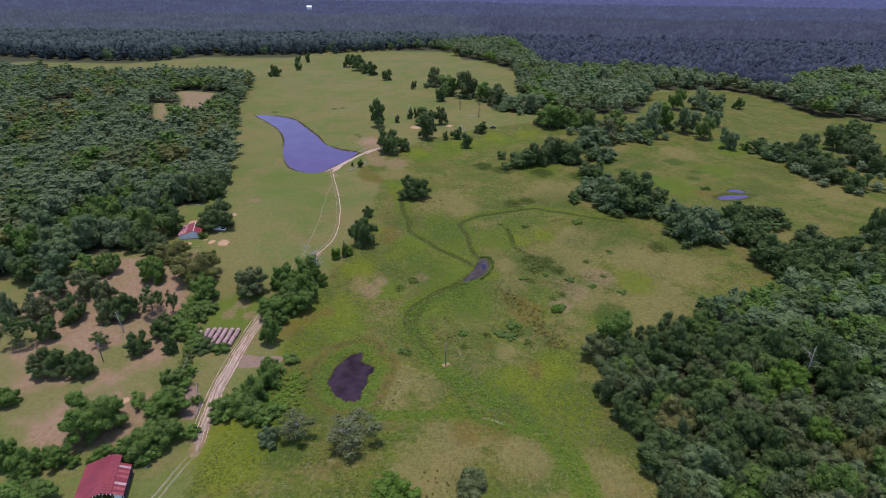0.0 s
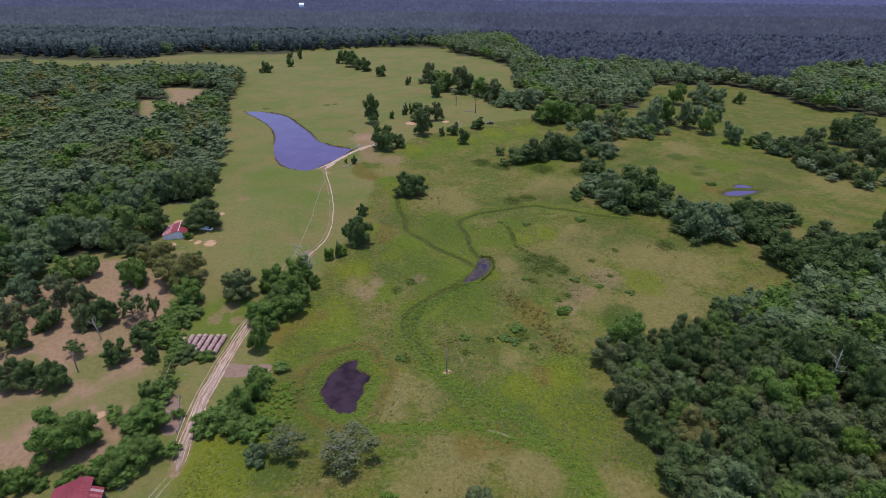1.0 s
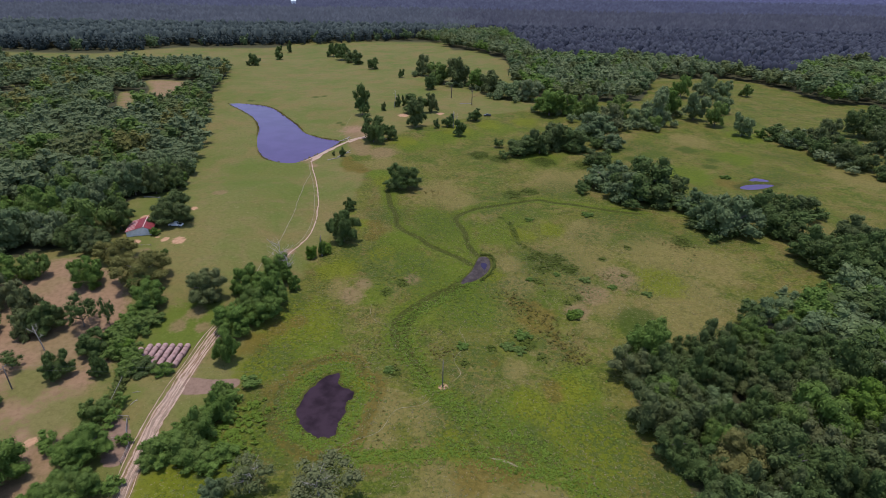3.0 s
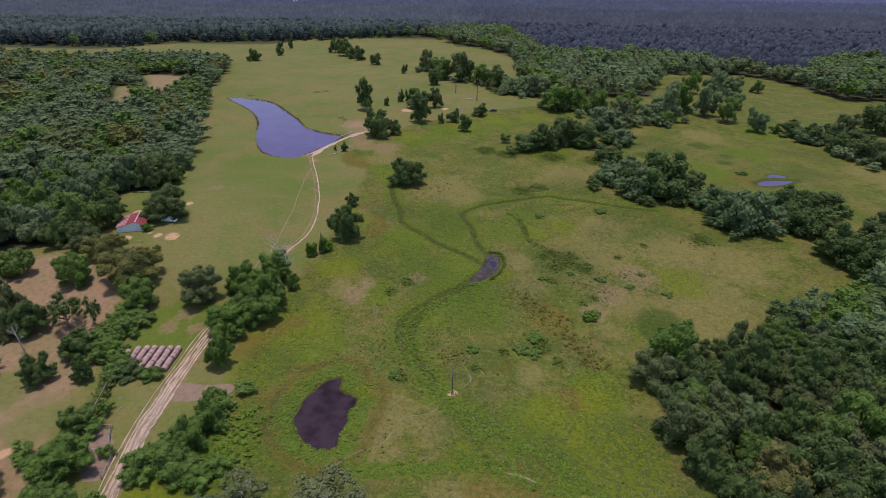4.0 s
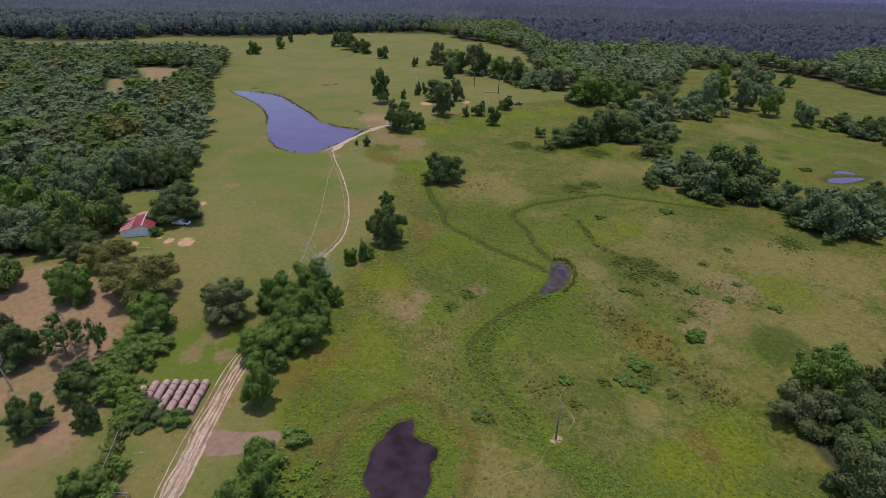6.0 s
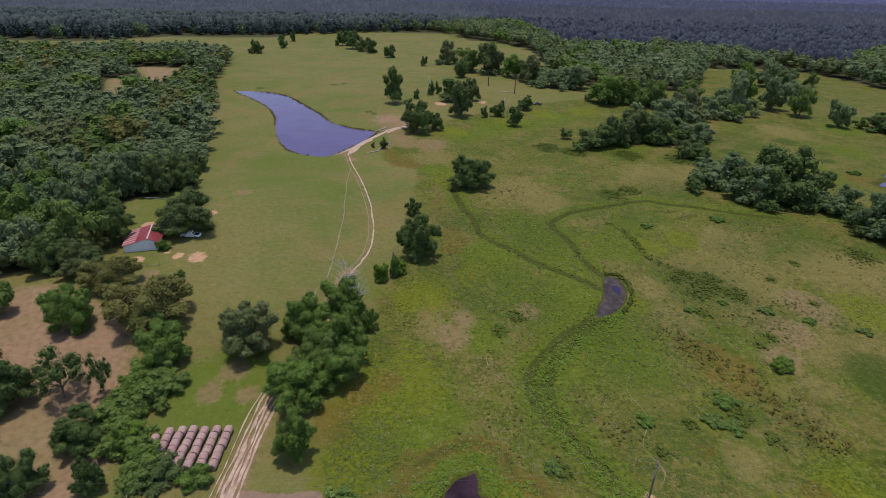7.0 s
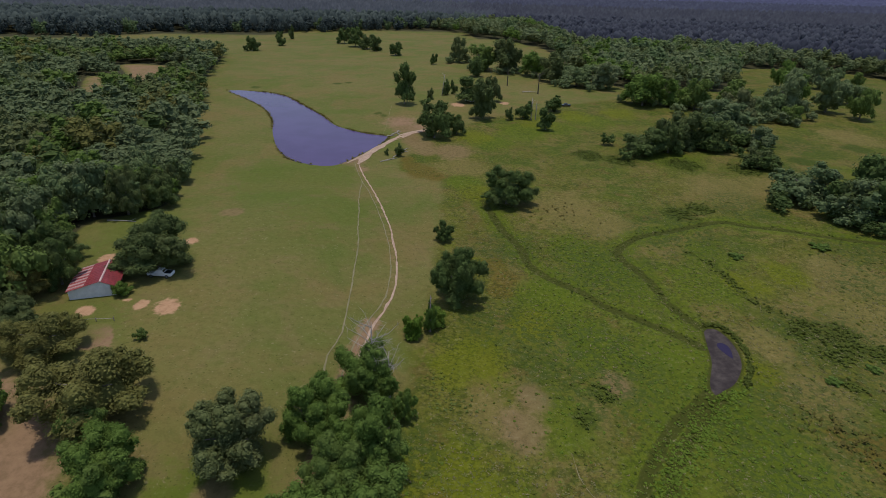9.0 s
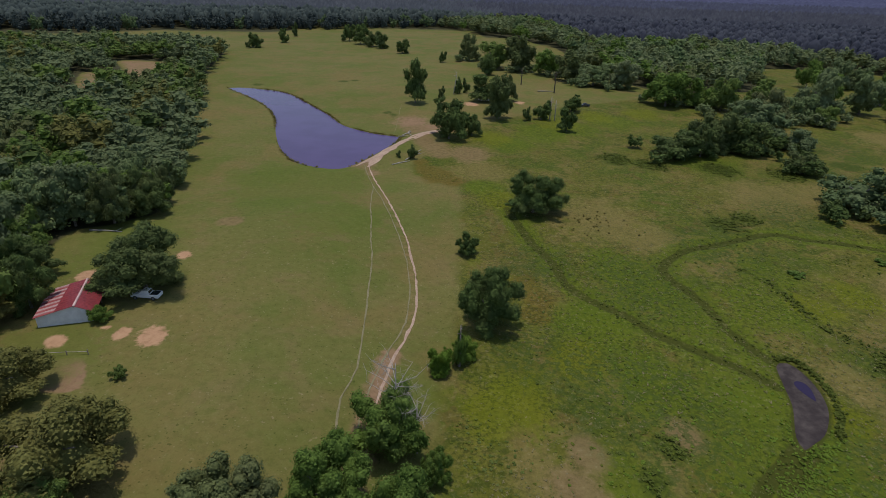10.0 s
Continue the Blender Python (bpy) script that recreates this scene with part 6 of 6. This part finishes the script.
REED = leaf_material("brown_reeds", (0.098, 0.090, 0.020), (0.176, 0.146, 0.044), (0.14, 0.12, 0.035), 0.25)
scatter("dry_reeds", 1700, (15, 50, 145, 195), wash_keep, 0.45, 4, REED, "brown reeds along a dry wash in the meadow", 44, 0.8)


def shore_keep(x, y, rng):
    d = depth_in(x, y, POND)
    return (np.abs(d + 0.4) < 0.5) & (rng.random(len(x)) < 0.3 + 0.4 * np.sin(x / 5 + y / 7)) & (line_distance(x, y, DAM) > 2.5)


scatter("shore_reeds", 60000, (-160, -52, 314, 466), shore_keep, 0.5, 4, REED, "dark reeds around the pond shore", 45, 0.8)


def fence_keep(x, y, rng):
    return rng.random(len(x)) < np.exp(-(line_distance(x, y, np.array([(-79.5, 146), (-77.6, 135.5), (-76.8, 130)])) / 0.9) ** 2)


scatter("fence_weeds", 2500, (-83, -73, 128, 148), fence_keep, 0.7, 5, WEED, "tall weeds grown into the yard fence", 46, 0.8)



# ---- weed clumps ----
def clump_spots(seed, patches):
    """Clumps gathered in loose patches over the meadow."""
    rng = np.random.default_rng(seed)
    out = []
    while len(out) < patches:
        x, y = rng.uniform(-55, 130), 82 + 260 * rng.beta(1.3, 2.0)
        if depth_in(np.array([x]), np.array([y]), MEADOW)[0] > 2:
            n, spread = int(rng.integers(10, 60)), rng.uniform(2, 7)
            out.append(np.stack([x + rng.normal(0, spread, n), y + rng.normal(0, spread * 0.8, n)], 1))
    p = np.concatenate(out)
    ok = (depth_in(p[:, 0], p[:, 1], MEADOW) > 1) & off_track(p[:, 0], p[:, 1])
    return p[ok]


def tuft(seed, leaves):
    """A low herb: leaves that rise from one root and lean outwards."""
    rng = np.random.default_rng(seed)
    a = rng.uniform(0, 6.28, leaves)
    out = np.stack([np.cos(a), np.sin(a), np.zeros(leaves)], 1)
    side = np.stack([-np.sin(a), np.cos(a), np.zeros(leaves)], 1)
    root = out * rng.uniform(0.0, 0.45, (leaves, 1)) + side * rng.normal(0, 0.12, (leaves, 1))
    tip = root + out * rng.uniform(0.35, 0.75, (leaves, 1))
    root[:, 2], tip[:, 2] = rng.uniform(-0.1, 0.7, leaves), rng.uniform(0.1, 1.0, leaves)
    wide = side * rng.uniform(0.22, 0.40, (leaves, 1))
    return np.stack([root - wide, root + wide, tip], 1).reshape(-1, 3), np.arange(3 * leaves).reshape(-1, 3)


CLUMPS = [tuft(900 + k, 15) for k in range(6)]
DARK_WEED = leaf_material("dark_weed_leaves", (0.115, 0.145, 0.020), (0.168, 0.198, 0.036), (0.16, 0.17, 0.034), 0.3)
joined_trees("weed_clumps", clump_spots(51, 70), 0.27, 0.15, CLUMPS, DARK_WEED, "low dark green weed clumps in the meadow", 51, 0.15)
joined_trees("weed_clumps", clump_spots(52, 14), 0.34, 0.34, CLUMPS, REED, "brownish dock and reed clumps in the meadow", 52, 0.15)
joined_trees("weed_clumps", clump_spots(53, 50), 0.30, 0.15, CLUMPS, WEED, "bright green weed clumps in the meadow", 53, 0.15)


def bank_spots(seed, lines, count, spread):
    """Places along lines, a little to either side."""
    rng = np.random.default_rng(seed)
    out = []
    for line in lines:
        u = rng.uniform(0, len(line) - 1.001, int(count * len(line)))
        k = u.astype(int)
        out.append(line[k] + (line[k + 1] - line[k]) * (u - k)[:, None] + rng.normal(0, spread, (len(u), 2)))
    p = np.concatenate(out)
    return p[off_track(p[:, 0], p[:, 1]) & (depth_in(p[:, 0], p[:, 1], MEADOW) > 0)]


def zone_spots(seed, zones, per_metre, reach=1.0):
    """Places strewn over round zones, thinning towards the rim."""
    rng = np.random.default_rng(seed)
    out = []
    for cx, cy, r in zones:
        if -55 < cx < 110 and 84 < cy < 345:
            n = int(per_metre * r * r * 3.14)
            a, q = rng.uniform(0, 6.28, n), reach * r * rng.uniform(0, 1, n) ** 0.6 * rng.uniform(0.6, 1.3, n)
            out.append(np.stack([cx + q * np.cos(a), cy + 1.2 * q * np.sin(a)], 1))
    p = np.concatenate(out)
    return p[off_track(p[:, 0], p[:, 1]) & (depth_in(p[:, 0], p[:, 1], MEADOW) > 0)]


DITCH_WEED = leaf_material("ditch_weed_leaves", (0.080, 0.106, 0.018), (0.134, 0.164, 0.034), (0.12, 0.13, 0.03), 0.3)
joined_trees("weed_clumps", bank_spots(54, DITCHES, 3.0, 1.1), 0.34, 0.24, CLUMPS, DITCH_WEED, "dark rank weeds along the ditches", 54, 0.15)
joined_trees("weed_clumps", bank_spots(60, [np.array([(17.2, 214.8), (20.4, 214.6), (21.9, 211.0), (21.6, 205.4), (19.6, 200.0), (16.0, 195.2)])], 30.0, 0.35), 0.42, 0.42, CLUMPS, DITCH_WEED, "dark weeds fringing the mud hole", 60, 0.15)
joined_trees("weed_clumps", bank_spots(55, [CREEK, CREEK_ARM], 4.0, 1.5), 0.34, 0.30, CLUMPS, CREEK_GREEN, "bright green weeds along the creek", 55, 0.15)
joined_trees("weed_clumps", bank_spots(56, WEED_ROWS[:1], 5.0, 0.8), 0.42, 0.34, CLUMPS, DITCH_WEED, "row of dark weeds across the meadow", 56, 0.15)
joined_trees("weed_clumps", zone_spots(57, THICK_SPOTS, 1.3), 0.46, 0.38, CLUMPS, DITCH_WEED, "thick patches of dark weeds in the meadow", 57, 0.15)
joined_trees("weed_clumps", zone_spots(58, STIPPLES, 0.12, 1.4), 0.36, 0.17, CLUMPS, DITCH_WEED, "scattered dark weeds in the meadow", 58, 0.15)
joined_trees("weed_clumps", zone_spots(59, LUSH_SPOTS, 0.24, 1.3), 0.34, 0.12, CLUMPS, CREEK_GREEN, "low lush herbs in the wet meadow", 59, 0.15)
ROUGH_SPOTS = [(-47.5, 128, 4.5), (-47.5, 121, 5.0), (-42.5, 124, 4.5), (-43, 117, 4.5), (-42, 131, 3.5)]
joined_trees("weed_clumps", zone_spots(61, ROUGH_SPOTS, 0.55, 1.1), 0.75, 0.62, CLUMPS, CREEK_GREEN, "rough green brush below the dirt pad", 61, 0.15)
for x, y, r in ((21, 158, 1.7), (26, 163, 2.0), (24, 156, 1.6), (8, 158, 1.5), (45, 175, 1.5), (52, 195, 1.6), (43, 199, 1.2), (60, 190, 1.3), (33, 196, 1.2), (70, 185, 1.4), (-12, 147, 1.3), (66, 250, 2.0), (40, 245, 1.5), (150, 300, 2.2)):
    plant("shrub", "green", x, y, r * 1.2, r * 0.7, "low spreading green bush in the meadow", "meadow bushes")
